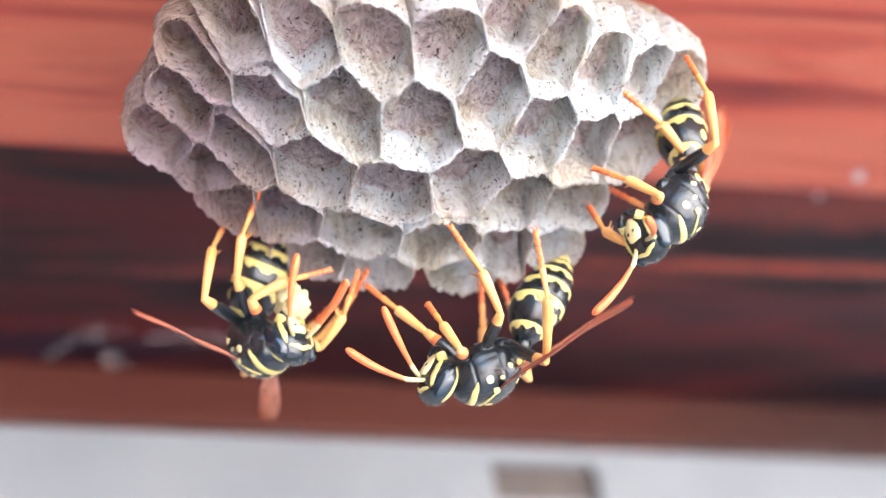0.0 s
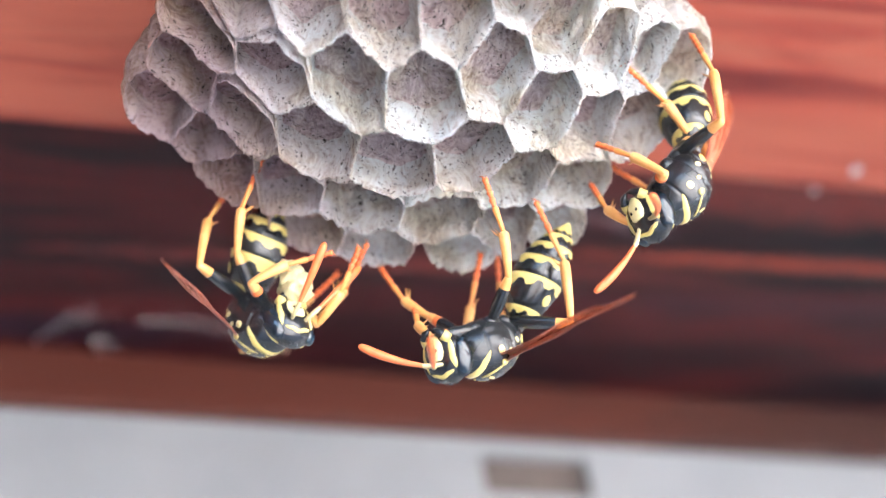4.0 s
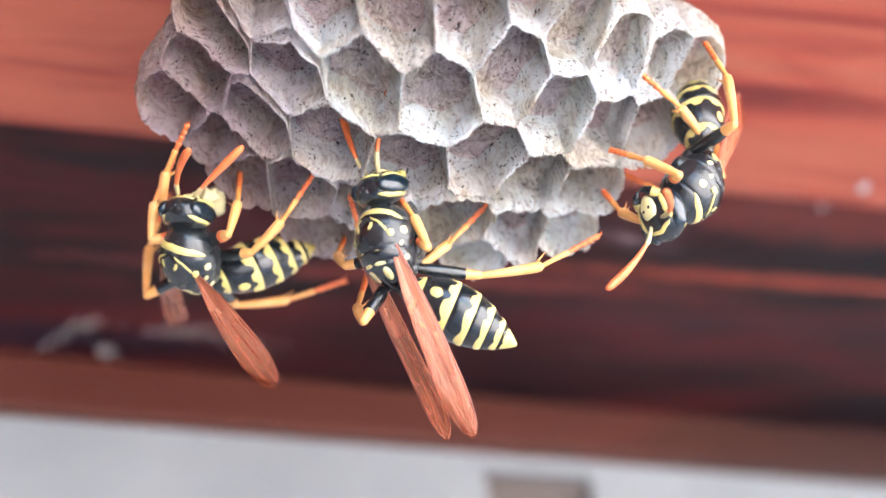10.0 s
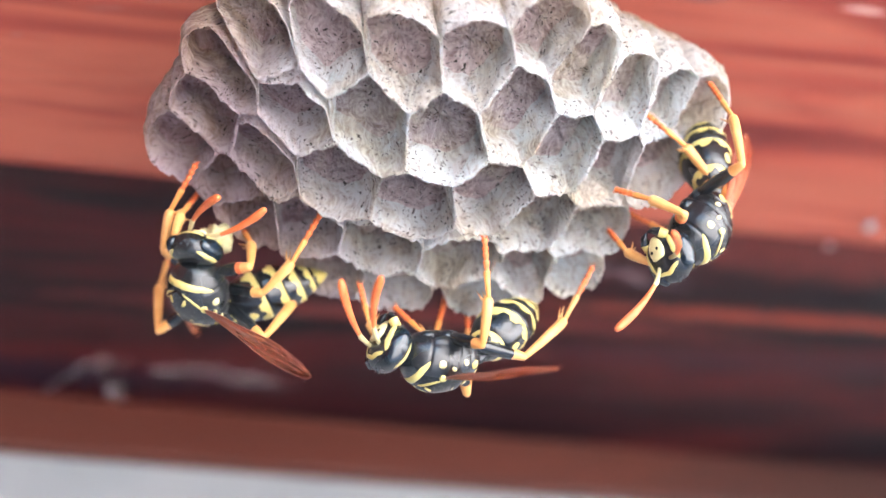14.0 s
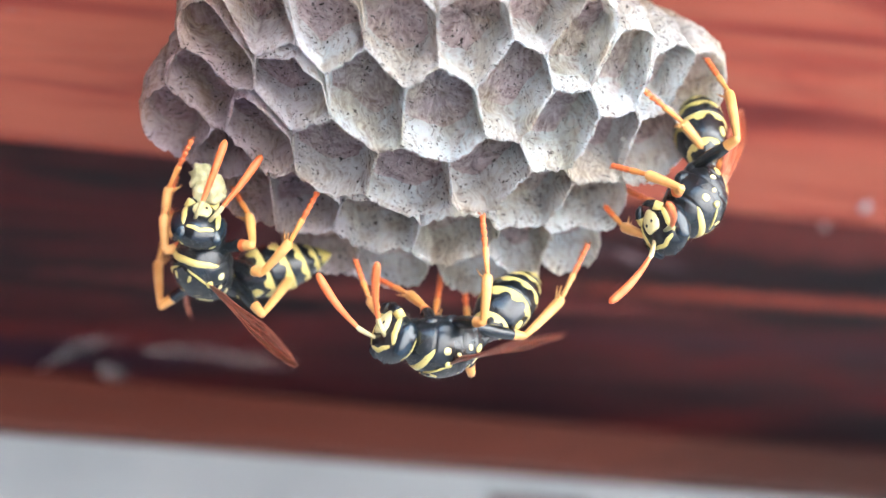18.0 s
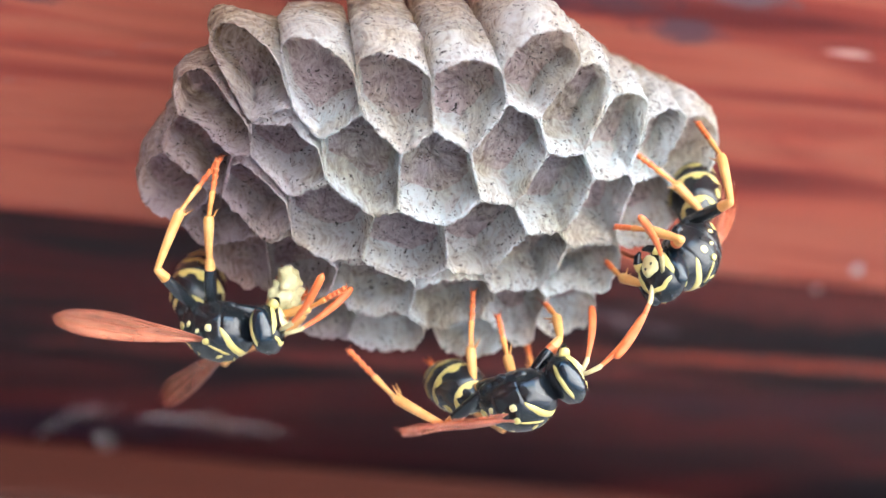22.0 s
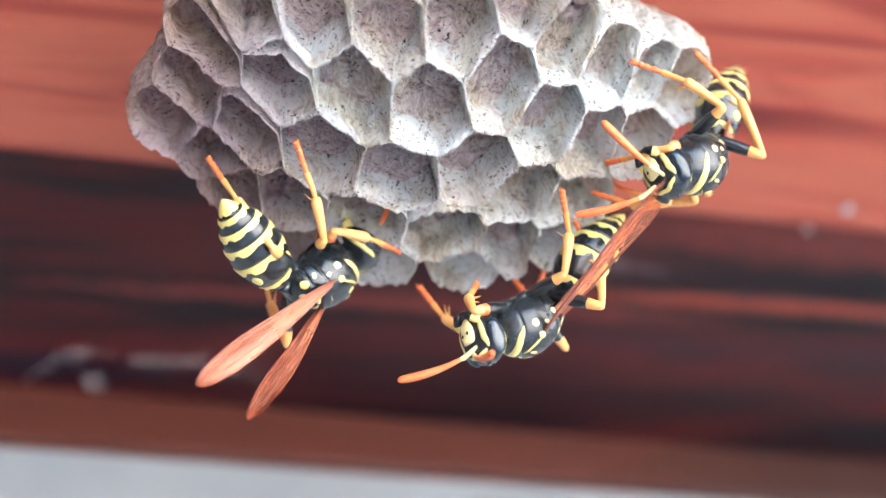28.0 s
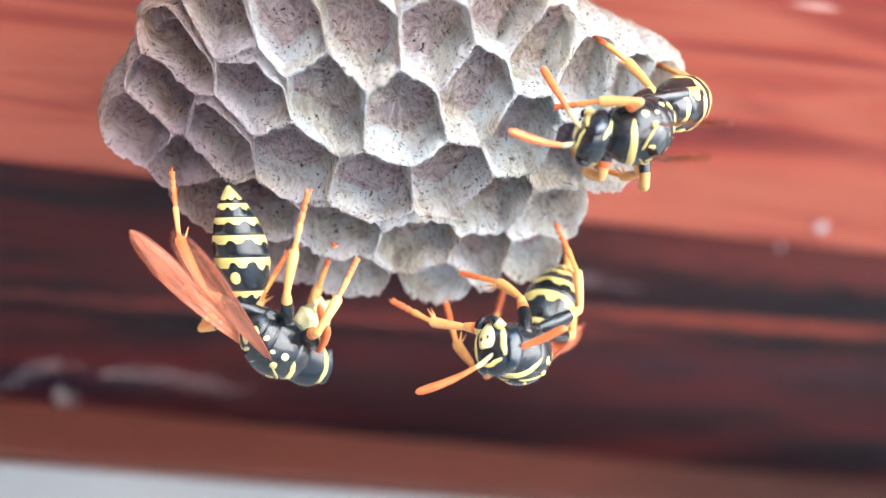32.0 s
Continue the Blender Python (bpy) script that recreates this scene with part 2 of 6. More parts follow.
BOUNCE_GROUND = plain_material("pale_bounce_ground", (0.50, 0.495, 0.485), (0.62, 0.61, 0.595), 6, 0.9, 0.3, 0.004)
BLACK = plain_material("black_chitin", (0.003, 0.0045, 0.006), (0.009, 0.013, 0.016), 900, 0.22, 0.5, 0.0001, 0.6)
BLACK.node_tree.nodes["Principled BSDF"].inputs["Sheen Weight"].default_value = 0.03
YELLOW = plain_material("yellow_chitin", (0.45, 0.355, 0.10), (0.60, 0.50, 0.19), 500, 0.42, 0.2, 0.00006, 0.35)
CREAM = plain_material("cream_chitin", (0.58, 0.48, 0.20), (0.68, 0.60, 0.32), 500, 0.42, 0.2, 0.00006, 0.35)
AMBER = plain_material("amber_chitin", (0.50, 0.215, 0.055), (0.64, 0.335, 0.12), 600, 0.45, 0.3, 0.00005, 0.4)
RUSSET = plain_material("russet_chitin", (0.58, 0.19, 0.045), (0.70, 0.29, 0.085), 700, 0.4, 0.12, 0.00005, 0.4)
ORANGE = plain_material("orange_chitin", (0.54, 0.105, 0.03), (0.66, 0.17, 0.055), 800, 0.42, 0.1, 0.00004, 0.35)
SHAFT = plain_material("antenna_shaft", (0.30, 0.25, 0.12), (0.55, 0.46, 0.24), 900, 0.4)
EYE = plain_material("compound_eye", (0.003, 0.008, 0.013), (0.005, 0.016, 0.026), 1800, 0.13, 0.15, 0.00002, 0.65)
HAIR = plain_material("grey_brown_hair", (0.05, 0.045, 0.04), (0.12, 0.105, 0.09), 900, 0.6)
PULP = plain_material("chewed_prey", (0.30, 0.27, 0.13), (0.54, 0.49, 0.28), 700, 0.5, 0.7, 0.0004)
RESIN = plain_material("dark_pedicel", (0.006, 0.005, 0.006), (0.02, 0.016, 0.016), 500, 0.35, 0.5, 0.0003)
VEIN = plain_material("wing_vein", (0.14, 0.035, 0.02), (0.24, 0.06, 0.03), 600, 0.4)
LICHEN = plain_material("grey_lichen", (0.22, 0.22, 0.24), (0.36, 0.35, 0.36), 1500, 0.9, 0.6, 0.0003)
SILK = plain_material("silk", (0.6, 0.58, 0.58), (0.75, 0.73, 0.72), 500, 0.7)


def wing_material():
    """Amber and denser at the root, clearer towards the end."""
    m, t, b = material("amber_wing_membrane", 0.3)
    n = noise_tex(t, coords(t, (200, 900, 900)), 1.0, 4)
    col = ramp(t, n, [(0.3, (0.42, 0.135, 0.07)), (0.7, (0.72, 0.32, 0.20))])
    t.links.new(col, b.inputs["Base Color"])
    clear = t.nodes.new("ShaderNodeBsdfTransparent")
    clear.inputs[0].default_value = (1.0, 0.76, 0.62, 1)
    sep = t.nodes.new("ShaderNodeSeparateXYZ")
    t.links.new(coords(t), sep.inputs[0])
    along = node(t, "ShaderNodeMapRange", From_Min=-0.0005, From_Max=-0.0148, To_Min=0.20, To_Max=0.74)
    t.links.new(sep.outputs["X"], along.inputs[0])
    vary = node(t, "ShaderNodeMath")
    vary.operation = "MULTIPLY_ADD"
    vary.inputs[1].default_value = 0.34
    t.links.new(ramp(t, noise_tex(t, coords(t, (120, 600, 600)), 1.0, 3), [(0.35, (0.0,)), (0.65, (1.0,))]), vary.inputs[0])
    t.links.new(along.outputs[0], vary.inputs[2])
    ms = node(t, "ShaderNodeMixShader", Fac=0.42)
    t.links.new(vary.outputs[0], ms.inputs[0])
    t.links.new(b.outputs[0], ms.inputs[1])
    t.links.new(clear.outputs[0], ms.inputs[2])
    t.links.new(ms.outputs[0], t.nodes["Material Output"].inputs[0])
    return m


WING = wing_material()


# ---- building helpers ----
def part(name, bm, mats, parent=None, label=""):
    """Links a bmesh as one mesh object, under its thing where there is one."""
    me = bpy.data.meshes.new(name)
    bm.to_mesh(me)
    bm.free()
    for p in me.polygons:
        p.use_smooth = True
    for mt in mats if isinstance(mats, (list, tuple)) else [mats]:
        me.materials.append(mt)
    ob = new(name, me)
    if parent:
        ob.parent = parent
    if label:
        ob["label"] = label
    return ob


def ring_loft(bm, rings, slots=None, cap=True):
    """Skins rings of points; slots gives the material of each span."""
    made = [[bm.verts.new(p) for p in ring] for ring in rings]
    n = len(made[0])
    for k in range(len(made) - 1):
        for i in range(n):
            f = bm.faces.new((made[k][i], made[k][(i + 1) % n], made[k + 1][(i + 1) % n], made[k + 1][i]))
            f.material_index = slots[k] if slots else 0
    if cap:
        for ring, s in ((made[0][::-1], 0), (made[-1], -1)):
            f = bm.faces.new(ring)
            f.material_index = slots[s] if slots else 0
    return made


def body_rings(sections, n=28):
    """Rings round the x axis from (x, z of centre, half width, half height, squareness)."""
    out = []
    for x, zc, hw, hh, *sq in sections:
        e = sq[0] if sq else 1.0
        ring = []
        for i in range(n):
            a = 2 * math.pi * i / n
            c, s = math.cos(a), math.sin(a)
            ring.append((x, hw * math.copysign(abs(c) ** e, c), zc + hh * math.copysign(abs(s) ** e, s)))
        out.append(ring)
    return out


def tube(bm, points, radii, n=8, slots=None, flat=1.0):
    """A tapered tube through points."""
    pts = [Vector(p) for p in points]
    rings = []
    for i, p in enumerate(pts):
        d = (pts[min(i + 1, len(pts) - 1)] - pts[max(i - 1, 0)]).normalized()
        side = d.cross(Vector((0.13, 0.2, 1))).normalized()
        up = side.cross(d)
        rings.append([p + (side * math.cos(a) + up * math.sin(a) * flat) * radii[i] for a in (2 * math.pi * k / n for k in range(n))])
    return ring_loft(bm, rings, slots)


def blob(bm, centre, size, axes=None, u=14, v=9, lump=0.0, seed=0.0):
    """An ellipsoid, turned by a 3x3 matrix, with lumps."""
    turn = axes or Matrix.Identity(3)
    rings = []
    for j in range(1, v):
        a = math.pi * j / v
        ring = []
        for i in range(u):
            b = 2 * math.pi * i / u
            d = Vector((math.sin(a) * math.cos(b), math.sin(a) * math.sin(b), math.cos(a)))
            k = 1 + lump * noise.noise(d * 2.2 + Vector((seed, seed, seed)))
            ring.append(turn @ Vector((d.x * size[0], d.y * size[1], d.z * size[2])) * k + Vector(centre))
        rings.append(ring)
    return ring_loft(bm, rings)


def box(bm, lo, hi, bevel=0.0):
    r = bmesh.ops.create_cube(bm, size=1.0)
    for v in r["verts"]:
        v.co = Vector([lo[k] + (v.co[k] + 0.5) * (hi[k] - lo[k]) for k in range(3)])
    if bevel:
        edges = {e for v in r["verts"] for e in v.link_edges}
        bmesh.ops.bevel(bm, geom=list(edges), offset=bevel, segments=2, affect="EDGES", profile=0.6)


# ---- the eave: boards overhead, trim and the white window frame behind ----
def flat_shaded(ob):
    for p in ob.data.polygons:
        p.use_smooth = False
    return ob


def structure(name, lo, hi, mat, label, bevel=0.0, turn=0.0, pivot=(0, 0, 0)):
    bm = bmesh.new()
    box(bm, lo, hi, bevel)
    ob = flat_shaded(part(name, bm, mat))
    if turn:
        ob.matrix_world = Matrix.Translation(pivot) @ pose(0, 0, 0, 0, 0, turn) @ Matrix.Translation(-Vector(pivot))
    return tagged(ob, label, kind="structure")


def eave():
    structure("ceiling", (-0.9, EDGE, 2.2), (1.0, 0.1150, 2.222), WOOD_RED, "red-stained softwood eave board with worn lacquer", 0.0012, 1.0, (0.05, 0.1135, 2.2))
    structure("ceiling_inner", (-0.9, 0.100, 2.2009), (1.0, 0.19, 2.2209), WOOD_SHADED, "eave board towards the window, its shade put into a darker colour", 0.001)
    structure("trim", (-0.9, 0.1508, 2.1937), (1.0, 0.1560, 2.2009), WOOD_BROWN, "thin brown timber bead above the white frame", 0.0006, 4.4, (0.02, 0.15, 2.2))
    # white frame with its drainage slot
    a, b, top, low = 0.0600, 0.0735, 2.1918, 2.1865
    bm = bmesh.new()
    y0, y1 = 0.1526, 0.164
    box(bm, (-0.9, y0, top), (1.0, y1, 2.2005))
    box(bm, (-0.9, y0, 1.95), (1.0, y1, low))
    box(bm, (-0.9, y0, low), (a, y1, top))
    box(bm, (b, y0, low), (1.0, y1, top))
    fr = flat_shaded(part("window_1", bm, SHADED_WHITE))
    bm = bmesh.new()
    # a shallow dark plate stands for the shade deep in the slot
    box(bm, (a - 0.002, y0 + 0.0012, low - 0.002), (b + 0.002, y0 + 0.003, top + 0.002))
    flat_shaded(part("slot_back", bm, SLOT_SHADE, fr, "dark plate standing for the shade in the drainage slot"))
    fr.matrix_world = Matrix.Translation((0.02, 0.15, 2.2)) @ pose(0, 0, 0, 0, 0, 4.4) @ Matrix.Translation((-0.02, -0.15, -2.2))
    tagged(fr, "white plastic window frame with a narrow drainage slot", kind="structure")
    # out of view; its height decides how much ground the sun reaches
    structure("wall_back", (-6, 0.17, 0), (6, 0.3, 2.45), SHADED_WHITE, "unseen wall round the window, added to block the sun")
    # added out of view: reflects the sun onto the comb from the front
    structure("wall_front", (0.7, -5.2, 0), (12.0, -5.0, 4.6), BOUNCE_PALE, "unseen pale wall added across the yard to bounce sunlight")
    # added out of view: keeps light from the left off the comb
    structure("wall_left", (-1.95, -5.0, 0), (-1.8, 0.17, 3.0), SIDE_BLOCKER, "unseen dark wall added at the left to block sky light")
    # out of view; made pale to throw fill light up into the cells
    structure("ground", (-60, -90, -0.2), (60, 0.17, 0), BOUNCE_GROUND, "unseen pale ground added to bounce light up to the comb")


EDGE = 0.01
eave()

# ---- the paper comb ----
HUB = Vector((0.034, 0.081, 2.2))
# centres of the cell mouths in plan, in millimetres from the stalk, row by row from the open side to the window
CELL_ROWS = [
    [(-15.4, -3.8), (-10.9, -5.7), (-6.1, -7.0), (-1.1, -8.0), (3.7, -9.9), (7.0, -7.7), (11.2, -5.4), (15.3, -4.2), (17.9, -3.0)],
    [(-17.5, -0.4), (-12.8, -1.0), (-7.9, -2.7), (-2.7, -3.2), (2.2, -5.4), (6.8, -2.3), (10.8, -0.4), (15.2, 0.3)],
    [(-19.2, 7.0), (-17.9, 3.4), (-14.5, 3.7), (-9.3, 2.4), (-3.6, 2.7), (1.8, 1.2), (5.9, 3.4), (10.5, 4.8)],
    [(-16.2, 7.9), (-10.6, 8.7), (-4.9, 8.5), (1.3, 8.4), (6.5, 9.1), (10.6, 8.8)],
    [(-14.0, 9.6), (-2.7, 13.1), (3.9, 12.1), (-7.8, 12.9)],
]


def mouth_height(x, y):
    """How far the mouths hang below the board, in millimetres: a lopsided dome."""
    out = 0.33 * max(-7.6 - y, 0) + 0.35 * max(-18.5 - x, x - 16.5, 0) + 0.3 * max(y - 13.5, 0)
    x, y = min(max(x, -18.5), 16.5), min(max(y, -7.6), 13.5)
    return (out - 30.33 - 0.0035 * x - 0.202 * y + 0.0241 * x * x + 0.0363 * y * y - 0.00039 * x ** 3
            - 0.00128 * x * x * y - 0.0006 * x * y * y - 0.00134 * y ** 3)


# how far the open rim of some cells reaches towards the yard, where it is not the usual reach
NEAR_RIM = {0: 1.85, 1: 2.0, 2: 2.6, 4: 3.8, 5: 3.2, 6: 2.3, 7: 1.6, 8: 2.2, 9: 1.6, 10: 2.2, 19: 2.1}


SHORT_REACH = {30: 2.45, 33: 2.6}
INNER_CELLS = set(range(10, 16)) | set(range(20, 25)) | set(range(26, 30))


def cell_outline(k, centres):
    """The part of the plan nearest to one centre, no further than the reach of its rim."""
    reach = 3.5 if k in INNER_CELLS else SHORT_REACH.get(k, 3.0)
    c = Vector(centres[k])
    poly = [c + Vector((math.cos(a), math.sin(a))) * reach for a in (2 * math.pi * i / 24 for i in range(24))]
    for j, o in enumerate(centres):
        o = Vector(o)
        if j == k or (o - c).length > 3 * reach:
            continue
        n, mid, cut = (o - c).normalized(), (o + c) / 2, []
        for i, p in enumerate(poly):
            q = poly[(i + 1) % len(poly)]
            dp, dq = (p - mid).dot(n), (q - mid).dot(n)
            if dp <= 0:
                cut.append(p)
            if (dp < 0) != (dq < 0) and abs(dp - dq) > 1e-9:
                cut.append(p + (q - p) * (dp / (dp - dq)))
        poly = cut
    near = NEAR_RIM.get(k, reach) / reach
    return [Vector((p.x, c.y + (p.y - c.y) * (near if p.y < c.y else 1))) for p in poly]


def even_outline(poly, n=60):
    """The outline walked in n even steps, its corners a little rounded."""
    lengths = [(poly[(i + 1) % len(poly)] - p).length for i, p in enumerate(poly)]
    total, out = sum(lengths), []
    for s in range(n):
        want, i = total * s / n, 0
        while want > lengths[i] and i < len(poly) - 1:
            want -= lengths[i]
            i += 1
        out.append(poly[i].lerp(poly[(i + 1) % len(poly)], min(want / max(lengths[i], 1e-9), 1)))
    return [(out[i - 1] + out[i] * 9 + out[(i + 1) % n]) / 11 for i in range(n)]


def comb_point(p, s, lift=0.0):
    """A place in the comb: plan p at its mouth, s from the mouth (0) to the back (1)."""
    zm = mouth_height(p.x, p.y) + lift
    back = Vector((p.x * 0.90, p.y * 0.74 + 1.0))
    zb = -10.4 - 0.008 * back.length_squared
    q = p.lerp(back, s)
    return Vector((q.x, q.y, zm + (zb - zm) * s))


def paper_cell(k, centres, comb):
    c = Vector(centres[k])
    outline = even_outline(cell_outline(k, centres))
    own = random.uniform(-0.05, 0.05)
    depth = (comb_point(c, 0) - comb_point(c, 1)).length
    deep = min(0.8, random.uniform(3.1, 4.0) / depth)
    others = [Vector(o) for j, o in enumerate(centres) if j != k]
    # 1 where the wall stands free, 0 where it is shared with a neighbour
    free = [min(1, max(0, (min((p - o).length for o in others) - (p - c).length - 0.05) / 0.7)) for p in outline]
    rings, slots = [], []
    inner = (0.0, 0.03, 0.07, 0.13, 0.20, 0.28, 0.37, 0.47, 0.57, 0.67, 0.77, 0.86, 0.94, 1.0)
    outer = [0.0, 0.012, 0.03] + [0.055 + 0.945 * i / 34 for i in range(35)]

    def ring(s, inset, outside):
        out = []
        for i, p in enumerate(outline):
            d = p - c
            q = c + d * (1 - inset / max(d.length, 0.1))
            way = d.normalized()
            mm = s * depth
            n = Vector((q.x, q.y, mm + (0 if outside else 5 * k)))
            lift = (own + 0.45 * noise.noise(Vector((q.x * 0.55, q.y * 0.55, 3.3))) + 0.42 * noise.noise(Vector((q.x * 2.1, q.y * 2.1, 1.0)))
                    + 0.22 * noise.noise(Vector((q.x * 5, q.y * 5, 4.0)))) * max(0, 1 - mm / 2.2)
            w = 0.42 * noise.noise(n * 0.55) + 0.17 * noise.noise(n * 1.6) + 0.08 * noise.noise(n * 4.2)
            if outside:
                # bands of growth: low arched welts one above another, broken and uneven
                band = mm / 1.15 + 0.9 * noise.noise(Vector((q.x * 0.35, q.y * 0.35, mm * 0.2 + 9)))
                w += 0.17 * abs(math.sin(math.pi * band)) ** 0.7 * (0.6 + 0.8 * noise.noise(n * 0.8)) + 0.10 * math.sin(mm * 0.55)
                # the walls swell a little above the rim, so that neighbours merge
                w = (w + 0.45 * min(1, max(0, mm - 0.4) / 3)) * free[i]
            q = q + way * w * min(1, mm / 1.2) * (1 if outside else 0.85)
            out.append(comb_point(q, s, lift) / 1000)
        return out

    # inside: a creased, rounded floor, then the walls down to the thin torn rim
    for f, up in ((0.0, 1.06), (0.18, 1.055), (0.36, 1.045), (0.54, 1.03), (0.72, 1.0)):
        rings.append([comb_point(c + (p - c) * f + Vector((0.001, 0)) * i, deep * up + 0.03 * noise.noise(Vector((p.x * 1.9, p.y * 1.9, k + f * 2.2)))) / 1000 for i, p in enumerate(outline)])
    for s in reversed(inner):
        rings.append(ring(s * deep, (0.10 if s > 0 else 0.05) + 0.25 * max(0, s - 0.8) / 0.2, False))
    # slot 1 is the shade-darkened paper of floor and deepest wall
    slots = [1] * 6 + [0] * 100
    for s in outer:
        # the old end of the cell closes in a rounded dome
        dome = math.sqrt(1 - (max(0, s - 0.5) / 0.56) ** 2)
        mid = comb_point(c, s) / 1000
        rings.append([mid.lerp(v, dome) + Vector(((v.x - mid.x) * (1 - dome) * 0.7, 0, 0)) for v in ring(s, -0.01, True)])
    for s, f in ((1.04, 0.36), (1.06, 0.15)):
        rings.append([comb_point(c + (p - c) * f, s) / 1000 for p in outline])
    bm = bmesh.new()
    ring_loft(bm, rings, slots[:len(rings) - 1])
    bmesh.ops.recalc_face_normals(bm, faces=bm.faces)
    return part("cell", bm, [PAPER, SHADED_FLOOR], comb)


def wasp_nest():
    comb = new("wasp_nest")
    comb.matrix_world = Matrix.Translation(HUB)
    tagged(comb, "grey paper wasp comb with open cells hanging from the eave board", "wasp nest")
    centres = [p for row in CELL_ROWS for p in row]
    for k in range(len(centres)):
        paper_cell(k, centres, comb)
    # the stalk and its resin foot on the board
    bm = bmesh.new()
    tube(bm, [(0, 0.0012, -0.0125), (0.0003, 0.0008, -0.009), (0, 0.0003, -0.006), (-0.0002, 0, -0.0028), (0, 0, -0.0012), (0, 0, 0.0002)], [0.0022, 0.0014, 0.0010, 0.0010, 0.0012, 0.0018], 14)
    part("stalk", bm, RESIN, comb, "dark resinous stalk with a spread foot")
    return comb


wasp_nest()



# ---- small traces on the boards ----
def silk_wisp(points, label, thick=0.000014):
    """A smear of old spider silk: a few frayed threads close under the board."""
    wisp = new("spider_silk")
    wisp.location = points[0]
    tagged(wisp, label, "spider silk")
    for k in range(3):
        bm = bmesh.new()
        pts = []
        for i in range(9):
            s = i / 8
            j = s * (len(points) - 1)
            a, b = Vector(points[int(j)]), Vector(points[min(int(j) + 1, len(points) - 1)])
            jit = Vector((noise.noise(Vector((i * 0.7, k, 1))), noise.noise(Vector((i * 0.9, k, 5))), 0)) * 0.0030
            pts.append(a.lerp(b, j - int(j)) + jit - Vector(points[0]) - Vector((0, 0, 0.0004)))
        tube(bm, pts, [thick * (0.6 + 0.6 * math.sin(i * 1.3 + k) ** 2) for i in range(9)], 5)
        part("thread", bm, SILK, wisp)
    return wisp


silk_wisp([(0.0190, 0.1440, 2.2006), (0.0240, 0.1436, 2.2006), (0.0290, 0.1448, 2.2006), (0.0340, 0.1452, 2.2006)], "faint smear of whitish spider silk under the dark board")
silk_wisp([(0.0085, 0.1485, 2.2006), (0.0120, 0.1440, 2.2006), (0.0155, 0.1425, 2.2006)], "faint smear of whitish spider silk under the dark board")
silk_wisp([(0.0150, 0.1472, 2.2006), (0.0160, 0.1490, 2.2006)], "short whitish silk thread under the dark board")
# short loose threads on the stained, shade-darkened patch round the stalk
tuft = new("spider_silk")
tuft.location = (0.034, 0.080, 2.2)
tagged(tuft, "sparse pale silk threads on the stained and shade-darkened board round the nest stalk", "spider silk")
for k in range(16):
    x, y, a = random.gauss(0.002, 0.0042), random.gauss(-0.0006, 0.0014), random.uniform(0, math.pi)
    size = random.uniform(0.0006, 0.0021)
    step = Vector((math.cos(a), 0.6 * math.sin(a), 0)) * size
    bow = Vector((-math.sin(a), math.cos(a), 0)) * size * random.uniform(-0.3, 0.3)
    bm = bmesh.new()
    tube(bm, [Vector((x, y, -0.0002)) + step * s + bow * (1 - 4 * (s - 0.5) ** 2) + Vector((0, 0, -0.0003)) * s for s in (0, 0.25, 0.5, 0.75, 1)], [0.000022] * 5, 5)
    part("thread", bm, SILK, tuft)
for sx, sy, sr in ((0.0905, 0.1122, 0.0007), (0.0880, 0.1166, 0.0004)):
    bm = bmesh.new()
    blob(bm, (0, 0, 0), (sr * 0.8, sr, 0.0003), None, 14, 8, 0.4, sx * 900)
    speck = part("lichen_speck", bm, LICHEN)
    speck.location = (sx, sy, 2.1998 if sy < 0.1150 else 2.2007)
    tagged(speck, "small grey-white lichen speck on the eave board", "lichen")

# ---- a paper wasp, built once: x ahead, y to its left, z its back; millimetres ----
MM = 0.001
HIPS = {"front": (1.1, 0.85, -1.55), "middle": (-0.5, 1.0, -1.7), "hind": (-1.9, 0.9, -1.5)}
BONES = {"front": (3.3, 2.9, 3.6), "middle": (3.8, 3.3, 4.2), "hind": (4.9, 4.6, 5.0)}
NECK, WAIST = Vector((2.75, 0, 0.1)) * MM, Vector((-3.15, 0, -0.35)) * MM
WING_ROOT = Vector((-0.3, 1.55, 1.32)) * MM


def scaled(rings):
    return [[Vector(p) * MM for p in r] for r in rings]


def section_at(sections, x):
    """Centre height, half width and half height of a body at x, smoothly between its sections."""
    n = len(sections)
    i = 0
    while i < n - 2 and x > sections[i + 1][0]:
        i += 1
    a, b = sections[i], sections[i + 1]
    h = b[0] - a[0]
    k = min(max((x - a[0]) / h, 0.0), 1.0)

    def slope(j, c):
        lo, hi = sections[max(j - 1, 0)], sections[min(j + 1, n - 1)]
        return (hi[c] - lo[c]) / (hi[0] - lo[0])

    out = []
    for c in (1, 2, 3):
        m0, m1 = slope(i, c) * h, slope(i + 1, c) * h
        out.append((2 * k ** 3 - 3 * k * k + 1) * a[c] + (k ** 3 - 2 * k * k + k) * m0 + (3 * k * k - 2 * k ** 3) * b[c] + (k ** 3 - k * k) * m1)
    return out


def skin_point(sections, x, angle):
    """A place on a body and the way out of it; the angle runs in degrees from its left side over the back."""
    zc, hw, hh = section_at(sections, x)
    c, s = math.cos(radians(angle)), math.sin(radians(angle))
    _, hw2, hh2 = section_at(sections, x + 0.05)
    grow = ((hw2 - hw) + (hh2 - hh)) / 0.1
    return Vector((x, hw * c, zc + hh * s)), Vector((-grow, c * hh / max(hw, 0.1), s * hw / max(hh, 0.1))).normalized()


